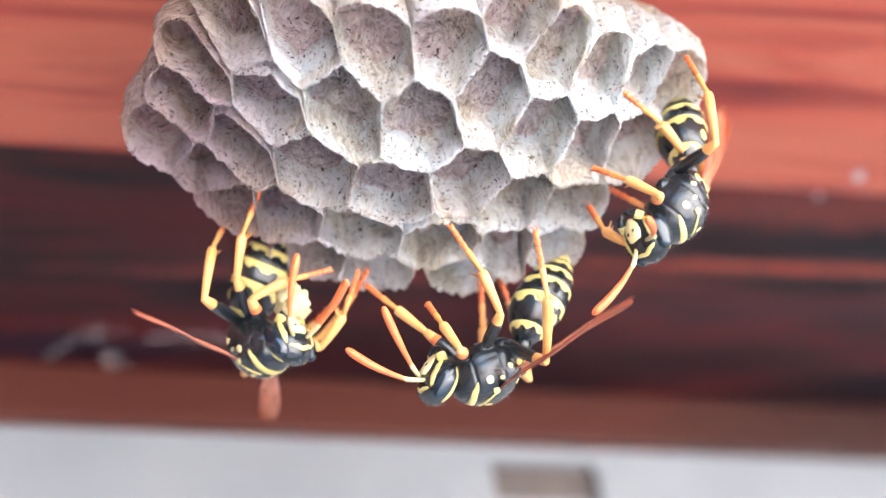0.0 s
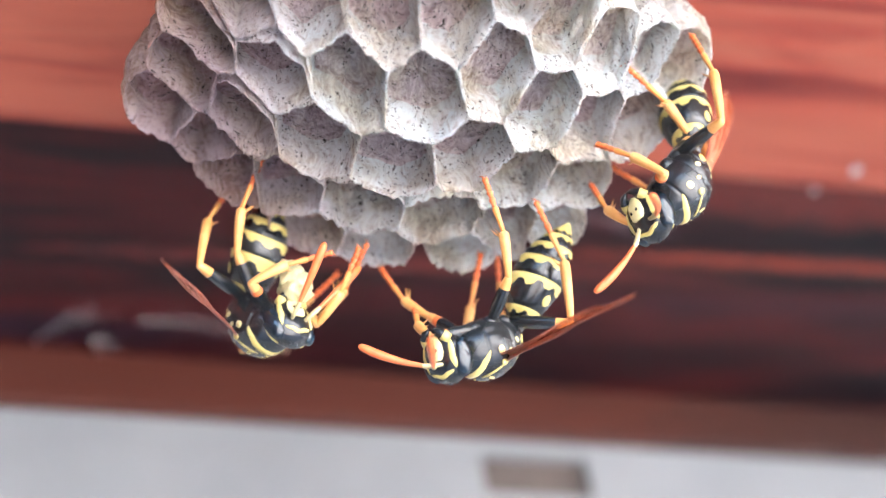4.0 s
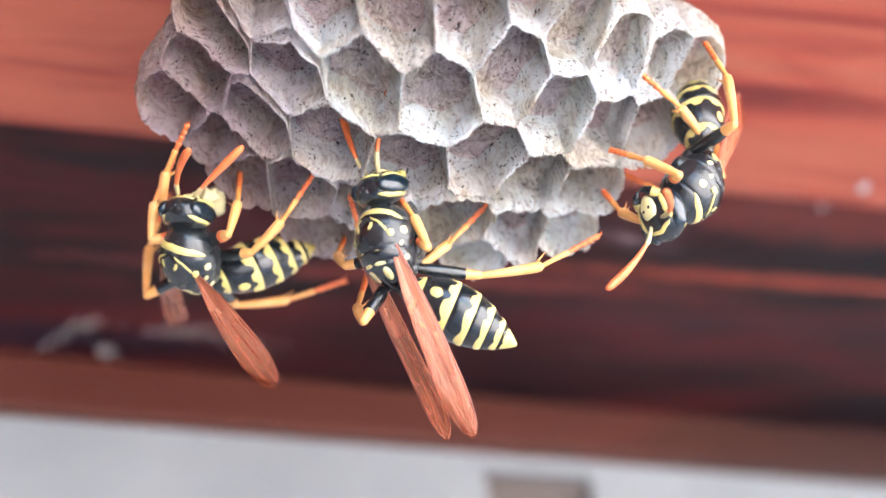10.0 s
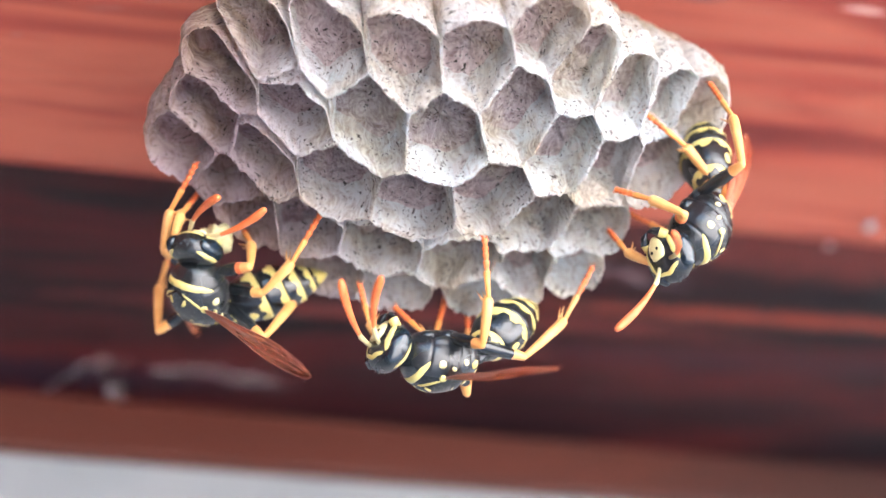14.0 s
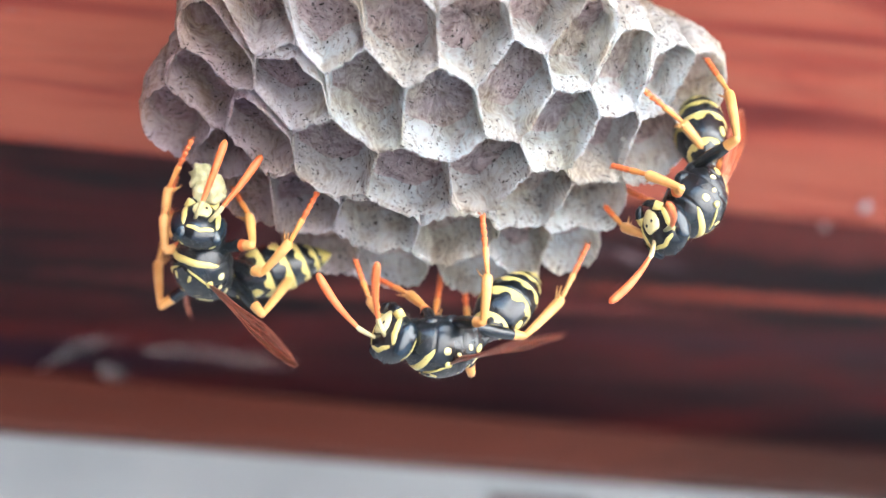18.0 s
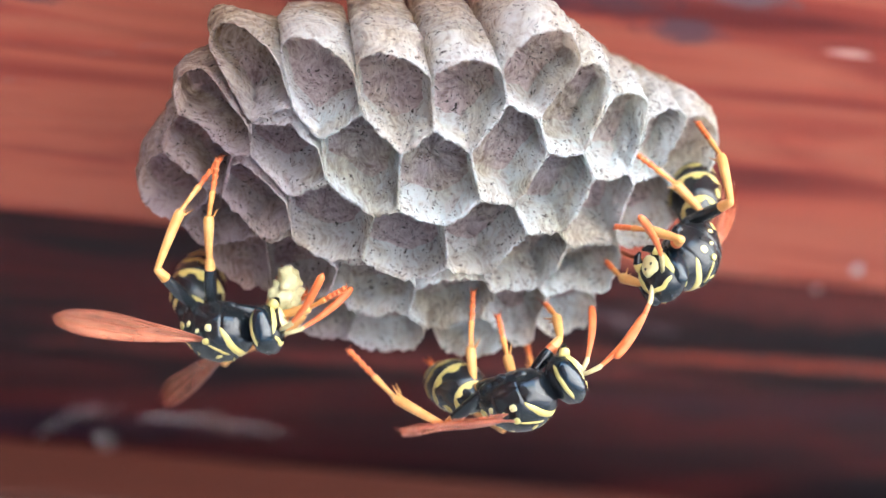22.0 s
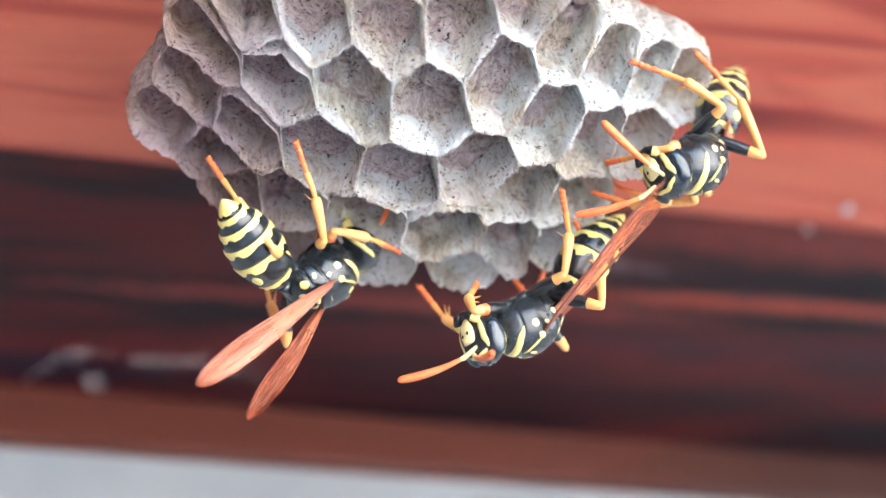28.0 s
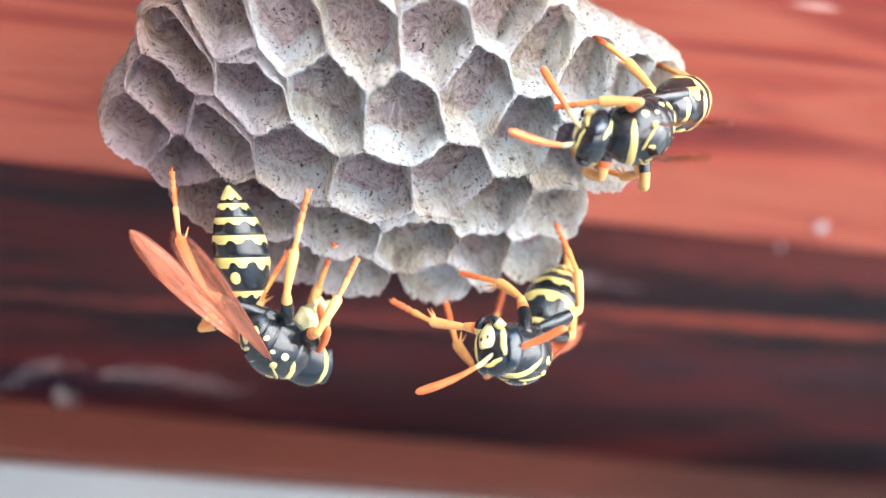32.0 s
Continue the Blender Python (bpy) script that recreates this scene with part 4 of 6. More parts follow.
def motions():
    # millimetres from the stalk's foot, degrees, seconds
    LEFT_WASP = {
        "body": [(0, -11.33, 17.02, -33.46, -169.3, 37.8, -52.8), (1, -11.19, 17.05, -33.4, -169.9, 38.4, -51.6), (2, -11.2, 17.36, -33.63, -169.3, 48.8, -42.2), (3, -11.13, 17.32, -33.76, -172.7, 43.9, -50.7), (6, -11.19, 16.96, -33.34, 179.6, 31, -61.1), (7, -14.51, 15.64, -30.41, 138.3, -14.6, -95.5), (7.5, -17.68, 15.2, -28.91, 138.5, -16.3, -106.3), (8, -17.14, 15.09, -29, 138.5, -16.3, -106.3), (9, -17.23, 15.16, -29.03, 138.5, -16.3, -106.3), (10, -17.26, 15.26, -29.12, 138.5, -16.3, -106.3), (10.8, -17.16, 14.88, -28.79, 138.5, -16.3, -106.3), (11, -17.33, 14.68, -28.54, 136.7, -2.9, -105.4), (12, -17.67, 15.02, -28.61, 149.7, -5, -107.9), (13, -17.45, 14.53, -29.01, 141.8, -8.1, -109.8), (14, -17.32, 14.63, -29, 138.6, -9.7, -108.4), (17, -17.26, 14.56, -29.06, 143.8, -7.2, -110.7), (18, -16.7, 14.45, -29.04, 140.5, -8.6, -107.6), (19, -16.94, 14.7, -29.21, 143.8, -15.2, -113.1), (20, -16.67, 14.37, -29.13, 136.4, -9.6, -106.6), (20.5, -16.35, 14.22, -29.1, 136.4, -9.6, -106.6), (21, -15.03, 11.41, -29.5, 162.2, -24.2, -81.3), (21.5, -15.37, 7.25, -27.8, 153.5, -56.5, -75.5), (22, -15.41, 13.38, -29.79, -163.1, 21.8, -32.9), (22.6, -11.78, 15.4, -32.46, -155.7, -20.4, 1.4), (23, -9.53, 13.26, -33.44, -137.1, 15.4, -8.4), (23.4, -9.41, 14.25, -32.26, -158.3, -28.1, -4.1), (24, -8.13, 13.48, -32.11, -125.4, 1.5, -53.6), (25, -7.18, 13.37, -31.23, -127.7, -26.7, -46.7), (26, -6.9, 13.02, -31.04, -123.9, -35.5, -47.1), (28.5, -7.27, 12.34, -31.27, -165, -37.8, -9), (29, -7.31, 13, -31.63, -125.4, -32.2, -50.8), (29.4, -7.49, 12.53, -31.37, -164.3, -49, 8.8), (30, -8.59, 14.11, -34.86, -150.4, 0.4, 23.2), (31, -9.04, 14.37, -35.75, -137.8, 12.9, 31.5), (32, -8.62, 14.51, -35.14, -131.3, 14.4, 27.4)],
        "head": [(0, 7.3, 47.5, 8), (1, 8.4, 40.5, 8.5), (2, 5.7, 59.5, 17.7), (3, 13, 49.4, 20.7), (6, 0.2, 49.8, 18.7), (7, 24.7, 23.9, 25.3), (7.5, 22.9, 42.3, 24.4), (10.8, 22.9, 42.3, 24.4), (11, 27.2, 49.2, 32.6), (12, 18.3, 60.8, 28.3), (13, 36.8, 8.6, -25.1), (14, 28.6, 50.6, 26.9), (17, 37.6, 2.6, -39.9), (18, 33, 9.4, -16.7), (19, 19.2, 38.8, 11.7), (20, 26.9, 39.6, 15.1), (20.5, 26.9, 39.6, 15.1), (21, 9.9, 11.2, -10.7), (21.5, -1.1, -3.5, 2.5), (22, 2.7, 12, -10.1), (22.6, -14.5, 7.7, 7.4), (23, -5.9, 36.2, -0.1), (23.4, -1.9, 1.1, -0.1), (24, -2.7, 24.6, -4), (25, 15.1, -23.2, -79.7), (26, 8, -13.5, -76.9), (28.5, -0.1, 20, -6.7), (29, 9.7, -18, -70.9), (29.4, -13.4, 12.4, 5.1), (30, -18, 50.2, -33.7), (31, -32.8, 37.4, -66.5), (32, -25, 19.7, -68.5)],
        "abdomen": [(0, -122.8, -81.8, 129.4), (1, -126.9, -83.1, 132.3), (2, 20.4, -83.7, -22.2), (3, 24, -88.5, -24.4), (6, 165.1, -80.9, -167), (7, -176.8, -75.3, 178.2), (7.5, -79.7, -61.2, 109.7), (10.8, -79.7, -61.2, 109.7), (11, -74.2, -63.2, 102.2), (12, -63.8, -55, 100.5), (13, -64.4, -56, 99.9), (14, -76.2, -59, 108.6), (17, -64.4, -55.7, 100.3), (18, -69.5, -58, 103), (19, -68.7, -55.7, 104.7), (20, -82.2, -60.9, 112.4), (20.5, -82.2, -60.9, 112.4), (21, -5.1, -55.3, 10), (21.5, 0, -59, 0), (22, -42.7, -60.2, 71.9), (22.6, 0, -71.4, -80.2), (23, 10.9, -74.3, -15), (23.4, 0, -61.1, -121.3), (24, -141, -68.2, 154.4), (25, 101.2, -58.9, -131), (26, 81.8, -56.7, -117.2), (28.5, 0, -49.3, -69.2), (29, 119.8, -56.5, -146), (29.4, 0, -64.2, -54.2), (30, 16.6, -71, -25.8), (31, -2.8, -59.2, 0.9), (32, -6.6, -54.9, 9)],
        "wing_left": [(0, 2.1, -6.5, -111.9), (1, -0.9, -4.8, -111.9), (2, -1.3, -8.4, -108.9), (3, 1.4, -11.3, -116.6), (6, 3.3, 0.4, -128.4), (7, -24.7, -26.5, -45.9), (7.5, 19.5, -22.4, -29.2), (10.8, 19.5, -22.4, -29.2), (11, -53.6, -22.1, -16.2), (12, -54.4, -29.4, -13.2), (13, -45.2, -27.4, -28.4), (14, -46.8, -27.6, -29), (17, -45, -25.5, -29.4), (18, -46.6, -24.1, -28.2), (19, -42, -30.9, -35.2), (20, 28.1, -22.7, -25.1), (20.5, 28.1, -22.7, -25.1), (21, 143.6, 74.4, -80.2), (21.5, -52.6, -49.7, -21.7), (22, -63.8, 10.7, -80), (22.6, 10.5, -16.5, -1.6), (23, -51.4, 0.7, -31.6), (23.4, -0.8, -30.4, 1.3), (24, -93.3, -4.5, -93.4), (25, -99.3, 1.3, -61.7), (26, -79, -14, -42.2), (28.5, -56.5, 3.3, -9.7), (29, -74.3, -11.3, -62.9), (29.4, -31.4, -7.7, -3.9), (30, -42.2, -7.3, -34.5), (31, -53.5, -9.3, -28.1), (32, -53.8, -12.8, -27.2)],
        "wing_right": [(0, 52.2, 16.5, 43.7), (1, 50.2, 14.3, 45.5), (2, 44.2, 2.2, 52.1), (3, 47, 1, 45.9), (6, 46.6, -0.7, 44.8), (7, -126.9, 34.2, 113.7), (7.5, 73, 26, 90.2), (10.8, 73, 26, 90.2), (11, 24.5, 18.3, 108.2), (12, 24.8, 27.2, 108.1), (13, 23.1, 19, 104.6), (14, 17, 15, 105.4), (17, 15.9, 22.8, 107.7), (18, 19.7, 23.4, 106.7), (19, 15.7, 22.4, 98.5), (20, 43.9, 18.1, 107.5), (20.5, 43.9, 18.1, 107.5), (21, 34.9, 75.5, 66.9), (21.5, 52.7, -50.2, 21.7), (22, -30, 4.6, 43.1), (22.6, 24.7, -12.8, -23.1), (23, 48, 4.7, -25.8), (23.4, 32.4, -15.8, -35.4), (24, 52.1, -15.2, -40.8), (25, 67.3, -9.7, -40.4), (26, 71, -2.3, -52.8), (28.5, 51.9, 19, -20), (29, -63.2, -19.5, -54.2), (29.4, -36.5, -3, -4.6), (30, 115.7, -11.6, -26), (31, 90.1, -7.8, -17.5), (32, 79.1, -7.9, -17.1)],
        "antenna_left": [(0, -64.6, 34.6, 27.3), (1, -62.2, 19.1, 21.1), (2, -33.3, 43.8, 12.4), (3, -22.4, 17.8, 1.7), (6, -12.8, 16.1, 42.7), (7, -107.5, -23.7, -24.6), (7.5, -70.7, -56, -36.2), (10.8, -70.7, -56, -36.2), (11, -44.7, -38.6, -46.3), (12, -52.6, -39.1, -57.6), (13, -3.5, 20.4, -11.6), (14, -84, -46.3, -49.9), (17, -3.5, 20.4, -11.6), (18, -3.5, 20.4, -11.6), (19, -75.1, -45.8, -29.3), (20, -40.7, -38.9, -29.7), (20.5, -40.7, -38.9, -29.7), (21, 158.3, -26.4, 9.2), (21.5, 0.6, -28.3, -24.2), (22, 18.9, 13.3, 34.5), (22.6, -15.5, 17.3, 49.8), (23, -18.4, 21.9, 52.7), (23.4, -18.4, 21.9, 52.7), (24, -31.9, -9.3, 61.7), (25, -53.8, 32.5, -0.8), (26, -44.1, 12.7, 6.3), (28.5, -31.6, -0.7, 56.1), (29, -51.6, 20.3, -7.8), (29.4, -31.6, -0.7, 56.1), (30, 17.3, 36.1, 111.2), (31, 23.5, 62.7, 114.2), (32, 64, 54.1, 157)],
        "antenna_right": [(0, 106, 6.5, -9.8), (1, 71.2, -4.4, -16.6), (2, 43.4, -20.6, -16.6), (3, -40.6, 26.7, -38.4), (6, 2.7, 17.6, -34.1), (7, 143.7, -3.2, -65.4), (7.5, 30.2, -29, -61), (10.8, 30.2, -29, -61), (11, 81.8, -17.5, -75.7), (12, 66.8, -21.1, -76.4), (13, -9.4, 22.5, -32.4), (14, 135, -9.7, -79.9), (17, -9.4, 22.5, -32.4), (18, -9.4, 22.5, -32.4), (19, 154.5, -20.7, -61.2), (20, 151.8, -15.6, -59.2), (20.5, 151.8, -15.6, -59.2), (21, 151.1, -47.2, -15.6), (21.5, 0.9, -20.2, -43.6), (22, -1.8, 18.8, -10.1), (22.6, -11.1, -5.4, 38.4), (23, -13.9, -2.3, 44.8), (23.4, -13.9, -2.3, 44.8), (24, -30.4, -16.8, 64.3), (25, -33.1, 23.7, 7.2), (26, -26.4, 4.5, 12.5), (28.5, -29.9, -26.1, 56.5), (29, -29.3, 11.6, -2.1), (29.4, -29.9, -26.1, 56.5), (30, 37.3, 24.6, 116.7), (31, 42.6, 42.8, 120.9), (32, 58, 34, 141.4)],
        "front_left": [(0, -6.8, 10.8, -30.7, -46), (1, -7.3, 12.1, -29.2, -31), (2, -5.5, 12, -30.8, -41), (3, -6.7, 11.2, -31.4, -39), (6, -7.6, 14.1, -29.9, -33), (7, -16.6, 11.5, -20.2, 25), (7.5, -18.9, 12, -22.4), (10.8, -18.9, 12, -22.4), (11, -17.5, 8.8, -22, 39), (12, -17.6, 8.3, -22.2, 43), (13, -18.9, 12, -22.4), (14, -17.5, 12.2, -21.2, 37), (17, -18.9, 12, -22.4), (19, -18.9, 12, -22.4), (20, -17.2, 8.5, -22.2, 11), (20.5, -17.2, 8.5, -22.2, 11), (21, -17.1, 1.7, -22.8), (21.5, -16.9, 1.3, -22.8), (22, -7.4, 6.7, -30.8, 124), (22.6, -7.2, 8.9, -29.1), (23, -3.1, 5, -33.5, -31), (23.4, -1.3, 9.1, -29.9), (24, -2.6, 7.2, -31.9, 22), (25, -1, 11.9, -28, 46), (26, -0.6, 12.1, -27.9, 52), (28.5, -1.6, 10.8, -29.6), (29, -1.1, 11.9, -28.5, 55), (29.4, -1.6, 10.8, -29.6), (30, -1.7, 9.6, -29.9, -37), (31, -1.7, 9.8, -29.9, -60), (32, -3.5, 8.5, -31.6, -37)],
        "front_right": [(0, -4.5, 11.4, -30.4, -27), (1, -4, 11.4, -30.2, -25), (2, -3.6, 11.6, -29.8, 91), (3, -4.7, 10.6, -31.3, -42), (6, -4.1, 11.1, -30.1, -8), (7, -12, 9.8, -27.4), (7.5, -13.9, 11.4, -23.7, 7), (10.8, -13.9, 11.4, -23.7, 7), (11, -15, 12, -23.5, 9), (12, -15.2, 8.5, -25.5, 115), (13, -14.6, 11.7, -23.9, 17), (14, -14.2, 12.9, -23.5, 19), (17, -13.9, 11, -23.5, 21), (18, -14.6, 11.6, -23.6, 24), (19, -14.3, 13.3, -24.1, 26), (20, -14.3, 11.4, -23.6, 20), (20.5, -14.3, 11.4, -23.6, 20), (21, -11.5, 4.6, -27.7), (21.5, -12.1, 3.2, -27.3), (22, -8.7, 7.8, -28.8), (22.6, -8.7, 7.8, -28.8), (23, -4.3, 10.8, -28.1), (32, -4.3, 10.8, -28.1)],
        "middle_left": [(0, -11.9, 7.9, -25, 4), (1, -11.9, 7.9, -24.9, 3), (2, -12.1, 7.4, -26.9, -77), (3, -11.8, 8.5, -24.7, -14), (6, -11.8, 8, -24.9, 2), (7, -16.5, 9.2, -26.3, -3), (7.5, -18.4, 7.7, -22.7), (20.5, -18.4, 7.7, -22.7), (21, -17.5, 7.2, -22.5, -22), (21.5, -18.3, 13.1, -21.5), (22, -17.1, 1.7, -22.7), (22.6, -17.1, 1.7, -22.7), (23, -11.8, 2.6, -28.5, 7), (23.4, -11, 2.2, -27.7), (24, -11.1, 4.9, -27, 56), (25, -11, 5.4, -26.8, 44), (26, -11.1, 4.9, -27, 33), (28.5, -11, 2.2, -27.8), (29, -11.2, 4.9, -27.1, 38), (29.4, -11, 2.2, -27.8), (30, -10.7, 2.6, -29, 38), (31, -8.1, 3.4, -30.3, -12), (32, -8.2, 3.4, -30.3, -10)],
        "middle_right": [(0, -3.6, 12.1, -29.7), (6, -3.6, 12.1, -29.7), (7, -9.5, 10.7, -27.8, 103), (7.5, -9.3, 7.5, -26.9), (10.8, -9.3, 7.5, -26.9), (11, -9.2, 7.9, -26.5, -3), (12, -9.3, 8.1, -26.5, 12), (13, -9.9, 6.1, -28.7, 13), (14, -9.4, 7, -27.3, 8), (17, -9.2, 7.3, -27, 10), (18, -9.5, 6.6, -28, 4), (19, -9.6, 6.3, -28.2, 17), (20, -9.5, 6.6, -27.7, 5), (20.5, -9.5, 6.6, -27.7, 5), (21, -10.1, 4.1, -30, -28), (21.5, -11.1, 0.9, -27.5), (22, -9.4, 10.2, -28.3), (22.6, -9.4, 10.2, -28.3), (23, -7.4, 12.7, -27.3), (32, -7.4, 12.7, -27.3)],
        "hind_left": [(0, -13.3, 13.8, -22.8, 61), (1, -13.2, 13.9, -22.6, 57), (2, -14.3, 8.6, -27.8, -54), (3, -13.1, 15.1, -22.1, 52), (6, -14.2, 9.3, -26.8, -64), (7, -17.4, 21.9, -22.6), (7.5, -18.3, 19, -19.6), (20.5, -18.3, 19, -19.6), (21, -19, 20.2, -18.9), (21.5, -18.4, 17.9, -18.8), (22, -16.6, 3.2, -21.8, -4), (22.6, -17.9, 7.5, -23.2), (23, -17.4, 8, -22.7, 6), (23.4, -17.3, 7.6, -23.8), (24, -16.6, 7, -25.7, 19), (25, -16.1, 7.8, -25, -18), (26, -16, 6.7, -25.8, -45), (28.5, -16.3, 7.5, -24.7), (29, -16.6, 6.6, -26.1, -37), (29.4, -16.3, 7.5, -24.7), (30, -16.8, 8.8, -23.6, -44), (31, -16.9, 8, -24.8, -44), (32, -16.9, 7.9, -24.9, -40)],
        "hind_right": [(0, -4.7, 17.5, -28.4), (6, -4.7, 17.5, -28.4), (7, -8.4, 11, -29.8, 93), (7.5, -4, 20.9, -25.8, 73), (10.8, -4, 20.9, -25.8, 73), (11, -8.7, 16.1, -24, -33), (12, -7.7, 13.8, -24.1, -14), (13, -9, 15.7, -24.3, -29), (14, -8.8, 15.8, -24.3, -28), (17, -8.8, 15.6, -24.4, -28), (18, -8.9, 15.6, -24.3, -29), (19, -9.3, 16.3, -24.4, -24), (20, -8.9, 15.8, -24.6, -31), (20.5, -8.9, 15.8, -24.6, -31), (21, -9.4, 15.5, -24.4, -23), (21.5, -8.7, 14.8, -26.2), (22, -11.1, 10, -26.4), (22.6, -11.1, 10, -26.4), (23, -11, 16.3, -25.1), (29.4, -11, 16.3, -25.1), (30, -9.1, 19.6, -25.4), (32, -9.1, 19.6, -25.4)],
    }
    LOW_WASP = {
        "body": [(0, 3.92, 11.26, -39.59, 145.7, 17.3, 164.4), (1, 2.12, 11.18, -39.63, 140.6, 13.1, 151.4), (2, 2.33, 11.6, -39.59, 139.8, 16.3, 156), (3, 3.36, 11.13, -39.66, 143.1, 17, 160.1), (3.5, 4.19, 11.78, -39.2, 157.5, 24.4, -169.9), (5.5, 4.42, 10.56, -38.16, 171.8, 36.8, -122.9), (6, 2.38, 10.63, -38.13, 137.3, 10.4, 179.3), (6.5, -3.41, 9.23, -36.86, 171.7, -28.6, -132), (7, -4.73, 6.72, -33.73, 121.6, -65.3, -98.2), (8, -5.01, 6.45, -33.6, 130.5, -66.8, -100.8), (9, -4.91, 6.57, -33.75, 130.5, -66.8, -100.8), (10, -4.65, 6.53, -33.8, 130.5, -66.8, -100.8), (10.2, -4.57, 6.45, -33.75, 130.5, -66.8, -100.8), (10.6, -3.68, 10.57, -34.48, 171.6, -28.7, -131.7), (11, -2.87, 9.13, -36.88, 148.8, -10.6, -169.4), (12, -2.1, 10.12, -37.09, 159.2, -7.5, -169.8), (13, -1.57, 10.14, -37.38, 146.1, -3.8, -171), (14, -1.12, 10, -38, 147, 0.1, -174.3), (17, -0.82, 10.13, -38.6, 143.7, 2.9, -176.5), (18, -0.45, 10.5, -38.43, 144.2, 3.6, -176), (18.4, -0.24, 10.82, -38.1, 165.7, 14.6, -158.7), (19, 0.97, 10.21, -38.34, 147.8, 18.2, -162.5), (19.5, 0.96, 10.66, -38.39, 164.3, 26.8, -157.3), (20, 1.31, 10.11, -37.44, 143.5, 28.6, -172.2), (20.5, 1.57, 10.06, -38.06, 164.2, 21.9, -161.8), (21, 1.47, 10.46, -37.91, 148.2, 20.7, -170.7), (21.5, 3.42, 10.43, -39.08, 175.5, 28.3, -102.8), (22, 5.31, 8.61, -38.72, -146, 8.8, -49.2), (23, 5.17, 9.23, -39.11, 164.9, 19.9, -123.3), (24, 5.73, 8.2, -38.35, 152.4, 13.4, -174.7), (25, 7.17, 5.94, -38.21, -136.6, 15.4, -71), (26, 7.95, 8.23, -38.76, -177.8, 1.7, -116.6), (26.5, 7.67, 8.3, -38.66, 172.6, 26, -117.4), (28.5, 6.54, 9.12, -37.59, 157.4, 23.7, 171.7), (29, 6.72, 8.87, -38.01, 134.4, 17.7, 156.4), (30, 7.95, 8.57, -37.66, 145.1, 26.6, 172.2), (31, 8.96, 8.34, -37.92, 156.9, 24.9, -151.8), (32, 8.13, 9.37, -38.8, 154.7, 30.1, -136.2)],
        "head": [(0, -5.3, 47.2, -13.7), (1, 1.6, 37.9, -2.7), (2, 1, 40.1, -5.2), (3, -5, 29.6, -43.8), (3.5, -3, 2.9, -16), (5.5, -5.5, -0.1, -1.5), (6, 13, 35.1, -1.2), (6.5, 1.5, 3.4, -2.8), (7, -0.1, -6.2, 1.2), (8, 0, -10.9, -0.5), (10.2, 0, -10.9, -0.5), (10.6, 1.5, 3.3, -2.5), (11, 16.8, 20.9, 0), (12, 13.7, 18.3, -18.3), (13, 9.8, 3.6, -13.4), (14, 6.6, 23.2, -11.2), (17, -2.8, 27.4, -15.1), (18, -0.6, 18.6, -19.1), (18.4, 3.1, 7.9, 2.8), (19, 7.6, 18.1, -10.6), (19.5, -3.2, -4.1, -2.3), (20, -0.4, 26.8, -14.1), (20.5, -4.8, -7.9, -7.4), (21, 6.5, 11.4, -23.3), (21.5, -3, -2.8, -1.1), (22, -4.9, 15.5, -37.6), (23, 0.5, -9.7, 13.7), (24, -6, 13.4, -10.6), (25, -0.8, 29.5, -39.3), (26, 9.2, -10.3, -10.8), (26.5, -1.5, 2.6, -6), (28.5, -2, 6.4, -19), (29, 6.3, -1.2, -3.7), (30, -5, 15, 2.1), (31, 3.3, 5.7, -6.8), (32, 12, 7.7, 20.3)],
        "abdomen": [(0, 10.4, -39.4, -28), (1, -0.2, -31.4, 0.4), (2, 0.3, -31.2, -4.8), (3, 9.5, -36.9, -31.6), (3.5, 0, -52.1, 23.3), (5.5, -0, -39.9, 26.4), (6, 11.8, -27.6, -47.1), (6.5, -0, -40.8, 45.5), (7, -20.5, -43.1, 59.8), (8, -16.3, -43.4, 51.3), (10.2, -16.3, -43.4, 51.3), (10.6, 0, -40.9, 45.8), (11, 15.2, -41.2, -41.3), (12, 13.9, -54.6, -29.8), (13, 15.9, -43.4, -40.4), (14, 13.9, -40.8, -40.1), (17, 14.2, -41, -39.8), (18, 13.5, -42.6, -37.8), (18.4, -0, -36.7, 14.4), (19, 6.4, -35.7, -22.7), (19.5, 0, -21.7, 25.3), (20, 1.9, -11.3, -26.9), (20.5, 0, -24.3, 21.3), (21, 5.5, -19.1, -37.6), (21.5, -0, -51.2, 16.1), (22, -11.5, -32.5, 44.6), (23, 4.1, -43.2, -8.7), (24, 13.9, -31.1, -45.6), (25, -8.5, -18.8, 44.8), (26, -11.2, -67.9, 16.3), (26.5, 0, -47.5, 6), (28.5, 0, -34, 2.3), (29, 7.5, -26.8, -34.7), (30, -0.6, -37.3, -6.4), (31, 5.2, -24.4, -21.7), (32, -3.7, -51.6, 5.9)],
